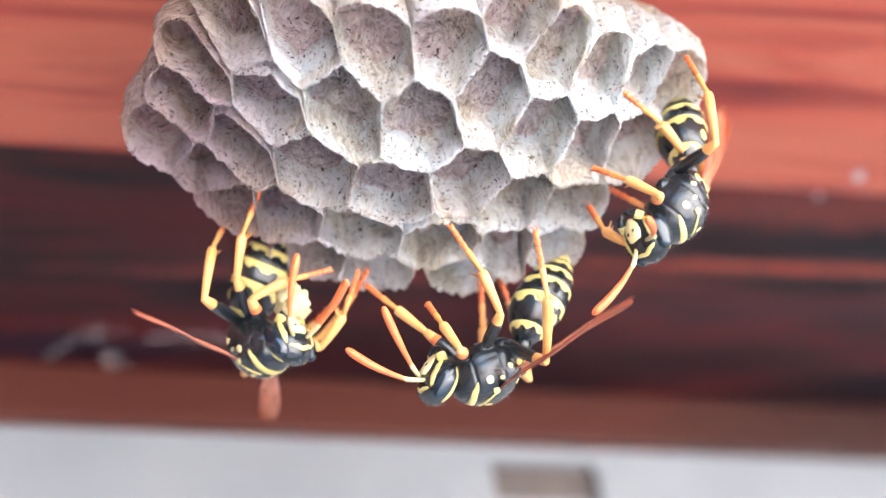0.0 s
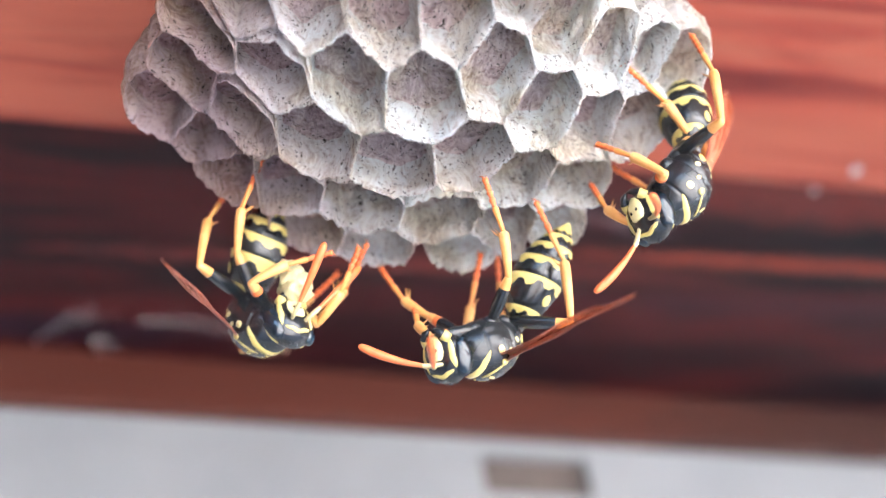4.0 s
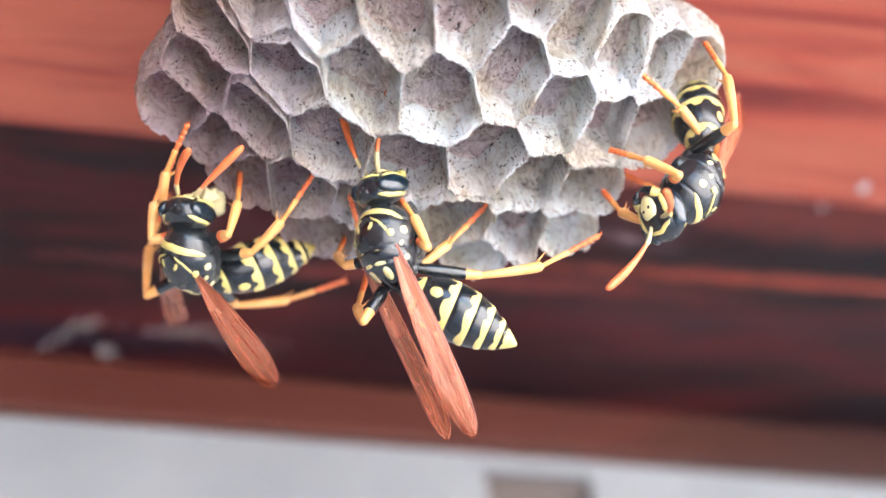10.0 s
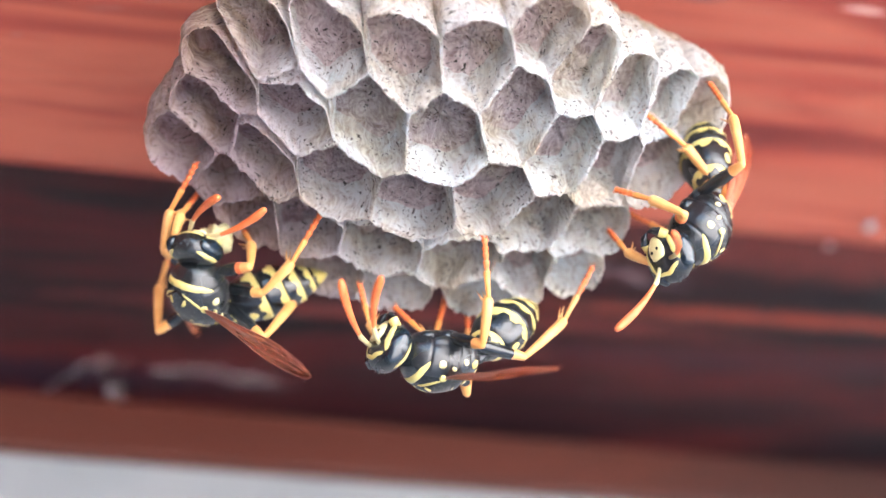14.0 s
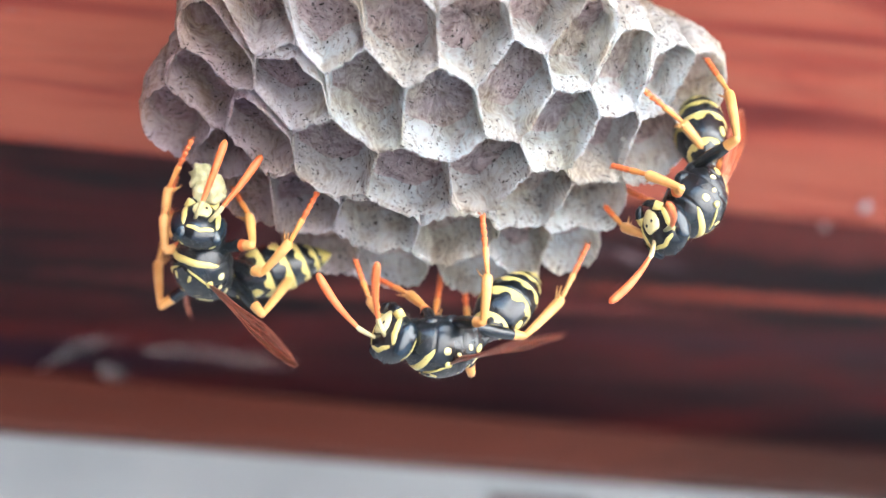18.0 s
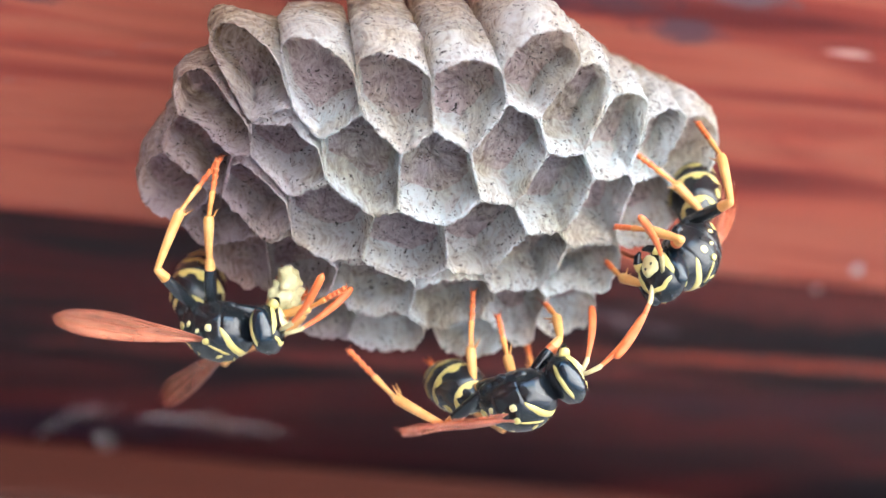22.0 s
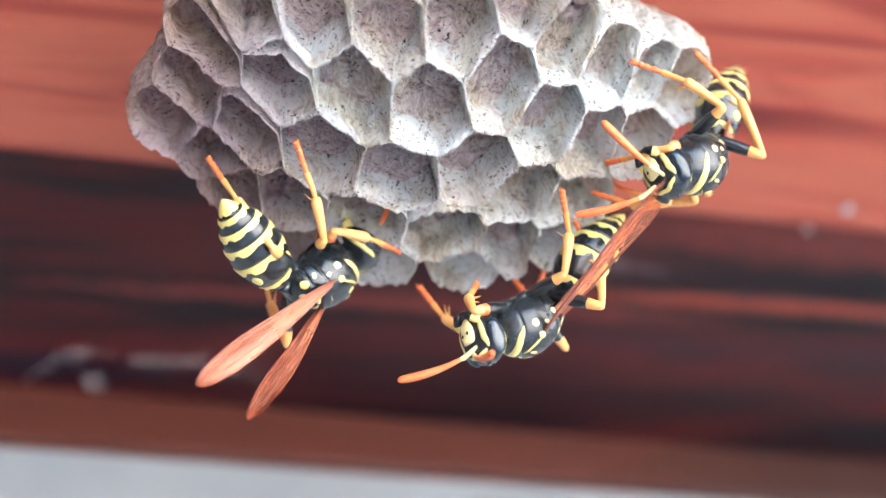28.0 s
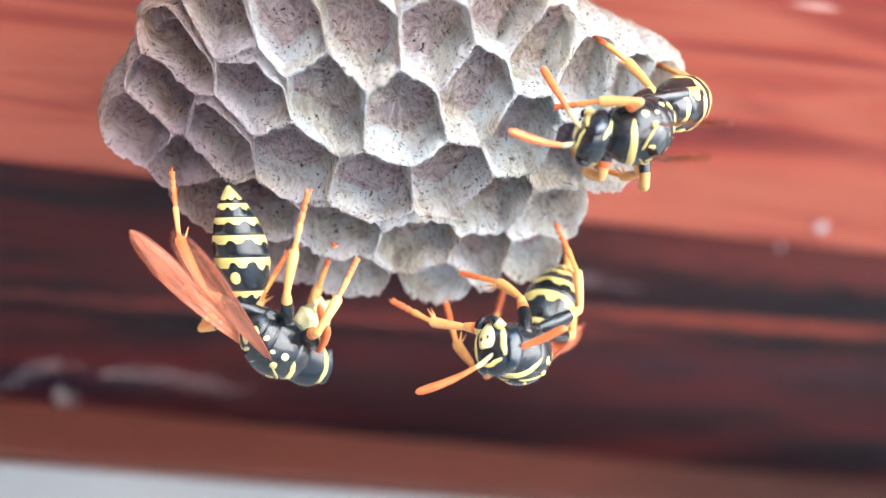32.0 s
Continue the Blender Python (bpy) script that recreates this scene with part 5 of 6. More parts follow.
        "wing_left": [(0, 2, -9.8, 52.3), (1, 3.6, -7.7, 34.7), (2, -0.4, -11, 48.9), (3, -4.3, -9.9, 61.2), (3.5, -2.4, -4.7, 90.9), (5.5, 54.4, -1.5, 155.7), (6, -19.8, -13.4, 71.5), (6.5, -29.6, 35.9, 54.8), (7, 1.8, -28.5, -4.2), (8, -7.9, -26.9, 2.4), (10.2, -7.9, -26.9, 2.4), (10.6, -29.4, 35.9, 55), (11, 66, 10.9, 69.2), (12, 62.9, 17.6, 76.4), (13, 62.7, 1.7, 73.9), (14, -34.7, -1.3, 76.6), (17, -28.2, -6.6, 77.1), (18, -23.8, -7, 77.9), (18.4, -16.7, 14.2, 101.5), (19, -6.7, -6.4, 104.2), (19.5, 0.3, -9.1, 104.2), (20, 0.3, -9.1, 104.2), (20.5, -7.7, -5.1, 102), (21, -7.7, -5.1, 102), (21.5, 2.5, -5.6, -87.9), (22, 2.5, -5.6, -87.9), (23, -59.4, -25.3, -2.1), (24, -12.7, 0.9, 97.1), (25, 16.3, -8.2, -114.5), (26, -62.5, -40.3, 4.2), (26.5, -62.5, -40.3, 4.2), (28.5, 10.5, -14.8, 56.2), (29, 10.5, -14.8, 56.2), (30, 8.1, -12, 80.7), (31, -56.5, -14.3, -5.1), (32, -59.9, -15.4, 6.4)],
        "wing_right": [(0, 0.4, -11.1, 58.7), (1, 3.5, -9.4, 37.5), (2, -1, -12.9, 52.7), (3, -5.4, -11.2, 65.5), (3.5, -2.4, -4.7, 90.9), (5.5, -53.6, -1.5, 155.7), (6, -20.1, -15.4, 78.8), (6.5, 72.3, 29, 57.8), (7, 55.3, -23.9, 12.1), (8, 57.7, -20.4, 6.8), (10.2, 57.7, -20.4, 6.8), (10.6, 72.3, 28.9, 57.9), (11, 78.1, 7.2, 68.9), (12, 75.6, 16.5, 74.5), (13, 65.3, 1.2, 79.4), (14, -0.1, -0.1, 83), (17, 4.7, -6.6, 82.8), (18, 9.4, -7.2, 84.2), (18.4, 16.5, 17.5, 100.9), (19, 2, -6.8, 114.4), (19.5, 8.5, -11.7, 113.3), (20, 8.5, -11.7, 113.3), (20.5, 1.7, -5.8, 110.9), (21, 1.7, -5.8, 110.9), (21.5, -1.8, -5.5, -80.1), (22, -1.8, -5.5, -80.1), (23, 65, -24.9, -12.4), (24, 1, 2.1, 105.1), (25, 56.6, -2.9, 7.9), (26, 61.6, -39.8, -3.5), (26.5, 61.6, -39.8, -3.5), (28.5, 9.9, -17.8, 61), (29, 9.9, -17.8, 61), (30, 6.9, -13.4, 89.2), (31, 61.1, -14.5, -14.8), (32, 58.2, -15.9, -4.5)],
        "antenna_left": [(0, 41, 23.4, -18.5), (1, -7.7, 8, 20.8), (2, 41.2, 42.5, 42.1), (3, 6.8, -12.7, 39.1), (3.5, -12.6, 4.2, -36.1), (5.5, 14.4, 36, 35.8), (6, -50.1, -14.9, -4), (6.5, 1.2, 5.3, -15), (7, -0.9, -9.2, 13.1), (10.2, -0.9, -9.2, 13.1), (10.6, -2, 45.1, 16), (11, -67, -42, -8), (12, -1.7, 42.5, 28.9), (13, 30.4, 13.8, 46.9), (14, -18.7, 6, -20.3), (17, -13.3, -36.3, 34), (18, -10.3, 15.5, 23.1), (18.4, -7.8, 39.8, -58.4), (19, -20.1, -28.8, 54.7), (19.5, -22, 15.4, -56.6), (20, -10.4, 9.3, 30.5), (20.5, -21.2, 23.5, -53.4), (21, -44.5, 20.8, 5.8), (21.5, -11.7, 10.7, -49), (22, -0.4, -3.1, 16), (23, -3.9, -36.7, 63.1), (24, -10.8, -25.3, -26.5), (25, 45.8, -39.8, -34.1), (26, -26.8, -27.2, 71.7), (26.5, -12.7, -31.4, -35.8), (28.5, -17.9, -28.3, -56.1), (29, -57.2, -20.1, 8.7), (30, -15, -24.9, -43.9), (31, 61.1, 23.3, -79), (32, 70.1, 5.5, -116.4)],
        "antenna_right": [(0, -7.4, -14.7, 15.5), (1, 0.2, 4.5, -28.8), (2, -14.8, -1.9, -16.2), (3, 11.5, -1.9, -45.9), (3.5, 13.4, 13.2, 39.6), (5.5, 18.2, 53.2, 39.9), (6, -30, 21.8, -21.4), (6.5, -1.9, -9.6, 23.8), (7, 1.3, -5.7, -20.4), (10.2, 1.3, -5.7, -20.4), (10.6, 5.7, 57.5, -35.3), (11, 41.1, 23.6, -52.4), (12, 10.6, 46.6, -54), (13, 59.1, 64.6, -2.3), (14, -79.7, 20.9, -34), (17, 42.4, 39, 34.5), (18, -86.5, 37.7, -13.8), (18.4, -1.5, 36.6, -9.9), (19, 43.3, 3.4, -58), (19.5, 19, -2.6, 42.5), (20, 29.6, -6.5, -50.4), (20.5, 10.8, 50.4, 22.3), (21, 15.8, -16.2, -47), (21.5, 13.8, -24.3, 47), (22, -54.7, 33, -10.6), (23, 27.6, -17.7, 66.4), (24, 0.7, -6.3, 34.2), (25, -128, 46.5, -23.2), (26, 39, -18.1, -44.4), (26.5, 16.1, -19.9, 66.4), (28.5, 12.3, -14.8, 39.5), (29, 69.7, 11.6, 84.8), (30, 9.9, -24, 22.8), (31, 35.9, -36.7, 67.9), (32, 27, -31.4, 59.5)],
        "front_left": [(0, -3.7, 12.6, -30.7, 132), (1, -3.2, 13.9, -29.6, -65), (2, -3.2, 14, -29.6, -105), (3, -2.7, 14.7, -30.2, 15), (3.5, -2.8, 15.2, -28.4), (5.5, 0.3, 13.8, -30), (6, -4.6, 13.8, -30.9, 76), (6.5, -6.5, 9.8, -29.1), (7, -6.8, 7.1, -29.2), (10.6, -6.8, 7.1, -29.2), (11, -5.4, 12.6, -29.1), (18.4, -5.4, 12.6, -29.1), (19, -5.7, 14, -30, -71), (19.5, -5.3, 15.5, -29), (20, -5.2, 15, -29.9, -44), (20.5, -5.3, 15.5, -29), (21, -5.3, 15.5, -29), (21.5, 8.6, 6.7, -30.1), (22, 5.2, 9.3, -30.1, 170), (23, -4.8, 10.7, -34.8, -14), (24, 0.4, 12.4, -31.7, 33), (25, 7.4, 5.3, -29.4, 151), (26, 9.1, 2.8, -29.5), (26.5, 9.1, 2.8, -29.5), (28.5, 0.8, 14, -30.3), (29, 0.8, 14.2, -29.8, 11), (30, 0.4, 11.4, -32, 72), (31, -0.7, 9.4, -34.1, -5), (32, 0.1, 12.3, -32, -52)],
        "front_right": [(0, -0, 9.7, -34.6, 33), (1, -2.6, 11.1, -35.9, 32), (2, -2, 11.4, -35.2, 56), (3, -1.6, 10.1, -35.8, 46), (3.5, 0, 13.8, -34.1), (5.5, 2, 13.5, -30.2), (6, 0.8, 13.9, -30.2, -89), (6.5, -1.9, 9.2, -29.9), (7, -3.7, 5.9, -29.8), (10.2, -3.7, 5.9, -29.8), (10.6, -3.1, 10.8, -29.6), (11, -3.4, 12.5, -27.6, -163), (12, -4.5, 11.1, -28.5, -165), (13, -3, 12.4, -28.7, -130), (14, -2.7, 13, -30.8, -126), (17, -2.1, 14.1, -31.3, -92), (18, -3.4, 13.7, -29.8, -166), (18.4, -2.7, 12.8, -30.7), (19, -1.3, 12.6, -31.7, -103), (19.5, 0.6, 12.6, -31.7), (20, -2.2, 12.5, -29.9, -123), (20.5, 0.6, 12.6, -31.7), (21, -0, 13.1, -30.4, -92), (21.5, 1.2, 12.5, -34.7), (22, 8.5, 8, -29.3, -68), (23, 3.6, 5.9, -35, 134), (24, 1.7, 11.1, -30.5, -149), (25, 9.7, 3.2, -29.4), (26, 6.5, 3.2, -35, 95), (26.5, 2.6, 6.7, -30.3), (28.5, 3.9, 10.2, -33), (29, 5.3, 11.3, -34.2), (30, 6.3, 11.5, -31.2, -79), (31, 5.7, 6.4, -31.9, 160), (32, 5.4, 10.5, -30.3, 10)],
        "middle_left": [(0, 5.7, 12.9, -29.4), (1, 5.5, 13.8, -28.7, -90), (2, 5.6, 14.1, -28.5, -104), (3, 5.7, 12.9, -29.4), (5.5, 5.7, 12.9, -29.4), (6, 1.3, 13.1, -28.7), (6.5, -4.7, 13.2, -27.3), (7, -5.5, 14.1, -27.1), (10.6, -5.5, 14.1, -27.1), (11, 1.9, 14.5, -28.5), (21, 1.9, 14.5, -28.5), (21.5, 12, 8.4, -29.5), (22, 2.9, 7.7, -29.3, -87), (23, 0.4, 11.5, -30.6, 26), (24, 7.4, 13.3, -28.6), (25, 0.9, 3.9, -33.8, 18), (26, 2.6, 7.3, -31, -34), (26.5, 13.1, 6.2, -28.7), (28.5, 11, 12, -28.3), (30, 11, 12, -28.3), (31, 7.8, 13.6, -28.5), (32, 4.9, 13.5, -30.9)],
        "middle_right": [(0, 0.8, 3.9, -31.9, 14), (1, -3, 3.9, -34.1, 28), (2, -3.5, 3.4, -34.7, 31), (3, 2.5, 1.8, -32.3, 35), (3.5, 3.2, 3.1, -30.4), (5.5, 3.2, 3.1, -30.4), (6, 2.1, 0.4, -33.3, 14), (6.5, 2.5, 4.6, -30.4), (7, 0.3, -1.3, -36.1, 32), (8, 3.8, 7.2, -28.8, 159), (10.2, 3.8, 7.2, -28.8, 159), (10.6, 2.4, 4.6, -30.4), (11, 2.7, 5.4, -30.3, 106), (12, 1, 1, -34, 13), (13, 0.7, 0.8, -34.5, 13), (14, 0.6, 1, -34.1, 13), (17, 0.7, 1, -34.2, 8), (18, 0.8, 1.3, -34, 7), (18.4, 2.5, 4.9, -30.4), (19, 1, 2, -33.2, -14), (19.5, 2.5, 5, -30.5), (20, 0.7, 0.7, -34.5, -11), (20.5, 2.5, 5, -30.5), (21, 0.4, 0.6, -34.5, -5), (21.5, 3.2, 11.1, -30.2), (22, 8.9, 13.3, -28.7), (23, 4.1, 14.1, -28.6), (24, 5.6, -0.8, -34.5, -7), (25, 9.2, 6.1, -28.5), (26, 9.5, 4, -29.5, 50), (26.5, 2.5, 12.8, -29.7), (28.5, 9.1, 3.1, -29.6), (29, 7.6, 0.4, -32.3, 2), (30, 7.4, -0.3, -33.1, -9), (31, 10.1, 4.6, -29.5), (32, 11.8, 5.8, -29)],
        "hind_left": [(0, 7.1, 12.8, -28.8), (5.5, 7.1, 12.8, -28.8), (6, 3.3, 13.5, -28.2), (6.5, 3.3, 13.5, -28.2), (7, -4.1, 14.2, -31, -17), (8, -4.2, 14, -31, -19), (10.2, -4.2, 14, -31, -19), (10.6, -4.3, 16.8, -33.7), (11, 1.6, 13.9, -30.6, 16), (12, 3.9, 14.9, -28.1), (21, 3.9, 14.9, -28.1), (21.5, 9.7, 10.1, -28.8), (22, -5.5, 13.6, -30.9, -51), (23, 13.2, 6.5, -28.9), (24, 10.7, 11.1, -27.8), (25, 2.8, 12.8, -29.3, -18), (26, 3.6, 15.7, -26.2, -16), (26.5, 10.5, 11.5, -28.4), (28.5, 8.4, 14, -27.9), (30, 8.4, 14, -27.9), (31, 10.5, 14.3, -27.7), (32, 10.5, 14.3, -27.7)],
        "hind_right": [(0, 5.4, -0.3, -35.5, -15), (1, 5.1, -0.6, -35.6, -2), (2, 4.5, -1.1, -36.7, -13), (3, 4.7, -0.7, -36.3, -28), (3.5, 7.8, 5.3, -30.4), (5.5, 11.3, 6.4, -29.5), (6, 11.8, 7.9, -28.5, 13), (6.5, 11.6, 6.9, -29.4), (7, 11.2, 4.7, -33.2, 67), (8, 10.9, 4.7, -33.4, 63), (10.2, 10.9, 4.7, -33.4, 63), (10.6, 12.3, 8.1, -29.3), (11, 10.8, 6.3, -31.3, 13), (12, 10.9, 7.8, -30.4, 16), (13, 11.4, 7.7, -30.1, 27), (14, 11.5, 7.4, -30.3, 41), (17, 11.4, 7.3, -30.4, 43), (18, 11.7, 8, -29.9, 44), (18.4, 12.2, 8.4, -29.3), (19, 12.1, 9.2, -29, 56), (19.5, 12.3, 8.4, -29.4), (20, 11.7, 8.6, -29.6, 56), (20.5, 12.3, 8.4, -29.4), (21, 12, 8.9, -29.2, 68), (21.5, -5.1, 15.3, -29), (22, 1.8, 16.6, -28.9), (23, 13.4, 8.3, -26.8, 31), (24, 14.3, 8.3, -27, 40), (25, 8.2, 13.3, -28), (26, 4.3, 14, -27.9), (26.5, 4.3, 14, -27.9), (28.5, 11.4, 6.6, -29.3), (29, 10.5, 5, -30.9, -27), (30, 10.9, 5.5, -30.6, -38), (31, 9.4, 3.7, -30.6, -65), (32, 13.7, 8.6, -26, 20)],
    }
    RIGHT_WASP = {
        "body": [(0, 17.33, 0.94, -31.83, 150.5, 46.4, 147.3), (1, 17.39, 1.07, -31.97, 150.5, 46.4, 147.3), (2, 17.28, 0.9, -31.77, 150.5, 46.4, 147.3), (3, 17.33, 1.08, -31.96, 150.5, 46.4, 147.3), (6, 17.32, 0.93, -31.81, 150.5, 46.4, 147.3), (7, 17.33, 0.93, -31.82, 150.5, 46.4, 147.3), (9, 17.41, 0.93, -31.84, 150.5, 46.4, 147.3), (10, 17.23, 0.71, -31.57, 150.5, 46.4, 147.3), (11, 17.34, 0.62, -31.53, 150.5, 46.4, 147.3), (12, 17.26, 0.67, -31.55, 150.5, 46.4, 147.3), (13, 17.22, 0.64, -31.5, 150.5, 46.4, 147.3), (14, 17.44, 0.76, -31.69, 150.5, 46.4, 147.3), (17, 17.32, 0.71, -31.61, 150.5, 46.4, 147.3), (18, 17.29, 0.62, -31.51, 150.5, 46.4, 147.3), (19, 17.24, 0.42, -31.3, 150.5, 46.4, 147.3), (20, 17.28, 0.67, -31.56, 150.5, 46.4, 147.3), (21, 17.33, 0.69, -31.59, 150.5, 46.4, 147.3), (21.5, 17.29, 0.65, -31.54, 150.5, 46.4, 147.3), (22, 17.37, 0.29, -30.97, 154.6, 49, 158.9), (23, 17.36, 0.6, -31.08, 158, 49.7, 157.6), (24, 17.36, -0.27, -29.81, 168.1, 44.7, -175), (25, 18.04, -0.25, -30.48, 162.4, 49.4, -179), (26, 18.19, -0.07, -30.62, 167.8, 43.6, -162.9), (26.5, 18.71, 0.28, -31.02, -178.6, 26.6, -149.1), (28.5, 18.3, -1.01, -29.67, -176.8, 37.1, -166.2), (29, 18.27, -5.24, -28.7, 178.5, 23.4, -158.4), (29.6, 11.75, -7.79, -30.85, -146.6, -61.8, -171.5), (30, 11.79, -8.29, -31.1, -138.3, -48.3, -163.8), (30.5, 12.23, -7.32, -31.46, -176.2, 4.4, -142), (31, 12.53, -6.27, -31.12, 174.5, 19.5, 178.4), (32, 13.42, -6.23, -30.97, -179, 26.3, 169.9)],
        "head": [(0, -15.4, 31.5, -39.4), (21.5, -15.4, 31.5, -39.4), (22, -14.6, 39.2, -44.6), (23, -13.8, 39.2, -38.2), (24, -18, 54.7, -47.7), (25, -10.1, 33.6, -34.4), (26, -3.9, 33.4, 12.8), (26.5, -0.2, 5.5, -4.5), (28.5, -4.5, 11.7, 1.6), (29, 15.8, 42.4, 21.3), (29.6, 3.8, -2.3, -4.6), (30, 9.8, 25.1, -7.7), (30.5, 36.2, 15.8, 19), (31, 4, 23.6, -1.1), (32, 0.6, 48.8, -14.6)],
        "abdomen": [(0, 10.8, -32.5, -34.6), (21.5, 10.8, -32.5, -34.6), (22, 8.5, -26.9, -32.3), (23, 8.2, -25.3, -32.6), (24, 7.9, -20.5, -38.4), (25, 5.7, -16.2, -34.9), (26, 10.6, -38.1, -29), (26.5, -0, -48.9, 1.9), (28.5, 0, -35.1, 16.1), (29, 10.9, -51.3, -22.5), (29.6, 0, -75.2, -32.4), (30, -26.9, -74.3, 34.3), (30.5, 0, -13.4, 5.8), (31, 9.5, -32.8, -30.1), (32, 9.1, -29.1, -32.4)],
        "wing_left": [(0, -48.8, -8.3, -30.7), (21.5, -48.8, -8.3, -30.7), (22, -51.4, -28.3, -20.4), (23, -54.2, -29, -14.3), (24, -63.4, -43.1, -1.4), (25, -62.2, -39.9, -1.7), (26, -62.1, -42.1, -3.2), (26.5, -61.5, -41.1, -3.7), (28.5, -58, -28.2, -4.6), (29, -53.5, -19, -16.1), (29.6, -56.5, 4.7, 0.5), (30, -24.1, 34.1, -13.1), (30.5, 10.1, 67.2, 102), (31, 16.9, 35.3, 110.8), (32, 23.2, 39.2, 118.4)],
        "wing_right": [(0, 63, -9.3, -33.7), (21.5, 63, -9.3, -33.7), (22, 68.6, -5.3, -32.1), (23, 69.6, -6.4, -32.9), (24, 72.8, -6, -21.7), (25, 68, -3.8, -24), (26, 69.5, -11.9, -13.3), (26.5, 63.2, -40.3, 0), (28.5, 59.2, -25.2, -0.6), (29, 64.6, -19.6, -23.3), (29.6, 57, 6.9, 6.3), (30, 23.9, 29.6, -16.2), (30.5, -160.4, 57.1, 99.6), (31, -141, 33.5, 112), (32, -126, 41.3, 116.8)],
        "antenna_left": [(0, 12.3, -45.1, 29.5), (21.5, 12.3, -45.1, 29.5), (22, -7.7, -50.8, 71.6), (23, 16.6, -37.2, 28.1), (24, 167.2, 0.7, 6.6), (25, -31.8, -15.2, 44.7), (26, 54.8, -19.4, -17.4), (26.5, 3.2, -24.8, 16.4), (28.5, 3.8, -0.6, 40.4), (29, -141.2, -24.2, -7.2), (29.6, -0.4, -6.6, 5.7), (30, -0.4, -6.6, 5.7), (30.5, -18.1, 33.3, -28.8), (31, -53.1, -30.2, -1.2), (32, -9.8, -49.5, -11.8)],
        "antenna_right": [(0, 58.6, -12.6, -54.7), (21.5, 58.6, -12.6, -54.7), (22, 117.2, 17, -37.6), (23, 157.1, 14.4, -17.7), (24, 93.8, -6.9, -21.6), (25, 92.8, 33.5, -25.7), (26, 115.6, 48.6, -43.9), (26.5, 1.2, 13.9, 7.5), (28.5, -1.9, 34.8, -16.9), (29, 96.1, -12.9, -50.6), (29.6, 1.3, -1.5, -20.5), (30, 1.3, -1.5, -20.5), (30.5, -33.4, 26, -58.5), (31, 58.2, 46.5, -24.1), (32, 23.3, 37.5, -20.8)],
        "front_left": [(0, 12.6, 5.3, -28.3, 71), (21.5, 12.6, 5.3, -28.3, 71), (22, 13, 4.7, -28, 68), (23, 12.1, 5.2, -27.8, 70), (24, 12.1, 6.9, -28.2, -3), (25, 10.6, 2.1, -27.1, 15), (26, 12.8, 4, -28.1, -34), (26.5, 12.4, 4.4, -28.1), (28.5, 12.4, 4.4, -28.1), (29, 14.5, -0.2, -24.4, -31), (29.6, 9.4, -4.9, -26.6), (30.5, 9.4, -4.9, -26.6), (31, 11.8, 0.3, -26.5), (32, 11.8, 0.3, -26.5)],
        "front_right": [(0, 11.4, 0.4, -28.7, 24), (21.5, 11.4, 0.4, -28.7, 24), (22, 12.2, 0.4, -28.4, 23), (23, 12.2, 0.7, -28.5, 21), (24, 13.5, -1.4, -26.6, 14), (25, 13.5, -1.3, -26.8, 9), (26, 13.9, 0.1, -28.3, 15), (26.5, 14.5, 1.2, -27.1), (28.5, 12.4, 1.2, -28.1), (29, 13.8, -0.4, -26.8), (29.6, 13.4, -5.8, -23.3), (30.5, 13.4, -5.8, -23.3), (31, 7.9, -7.3, -25.8, 12), (32, 7.8, -5.8, -28.9, 14)],
        "middle_left": [(0, 14.4, 5.4, -26), (28.5, 14.4, 5.4, -26), (29, 23.2, 6.1, -23), (29.6, 13.6, 0.5, -27.3), (30.5, 13.6, 0.5, -27.3), (31, 14.7, 2.6, -25.4), (32, 14.7, 2.6, -25.4)],
        "middle_right": [(0, 13.1, -3.7, -24.5, 92), (21.5, 13.1, -3.7, -24.5, 92), (22, 13.2, -3.4, -24.2, 89), (23, 13, -3.8, -24.8, 85), (24, 15.1, -4.4, -24.7, 78), (25, 16.8, -2, -21.9, 74), (26, 16.4, -2.3, -22.4, 69), (26.5, 12.4, -4.5, -25.2), (28.5, 13, -5.4, -24.1), (29, 13.3, -8.8, -23.5, -43), (29.6, 14.4, -6.9, -21.2), (30, 16, -5.8, -20.4, 59), (30.5, 14.4, -6.9, -21.2), (31, 10.1, -9.5, -24.6, -16), (32, 11.6, -6.5, -20.3, 93)],
        "hind_left": [(0, 19.3, 0.1, -19.2), (26.5, 19.3, 0.1, -19.2), (28.5, 19.6, -0.5, -19.6), (29, 21.7, 4.5, -22.4, 23), (29.6, 17.5, 5.7, -25.7), (30, 15.3, 1.2, -24.3, -12), (30.5, 17.5, 5.7, -25.7), (31, 18, 2.3, -25, 26), (32, 18.4, 2.4, -24.5, 47)],
        "hind_right": [(0, 18.8, -4.5, -21.5, -26), (21.5, 18.8, -4.5, -21.5, -26), (22, 18.7, -4.6, -21.6, -36), (23, 19, -4.2, -21.2, -30), (24, 19.1, -4, -21.2, -45), (25, 18.9, -4.3, -21.7, -57), (26, 19.1, -3.9, -21.3, -72), (26.5, 18.6, -5, -21.7), (28.5, 18.9, -5, -21.8), (29, 14, -6.6, -22.8, -57), (29.6, 18.8, -4.9, -20.5), (30, 17.9, -5.5, -20.2, 18), (30.5, 18.8, -4.9, -20.5), (31, 17.6, -3.4, -19, 11), (32, 18.5, -2.7, -18.4, 27)],
    }
    herd = [first, copy_thing(first, Matrix.Identity(4)), copy_thing(first, Matrix.Identity(4))]
    for insect, way in zip(herd, (LEFT_WASP, LOW_WASP, RIGHT_WASP)):
        move_wasp(insect, way)
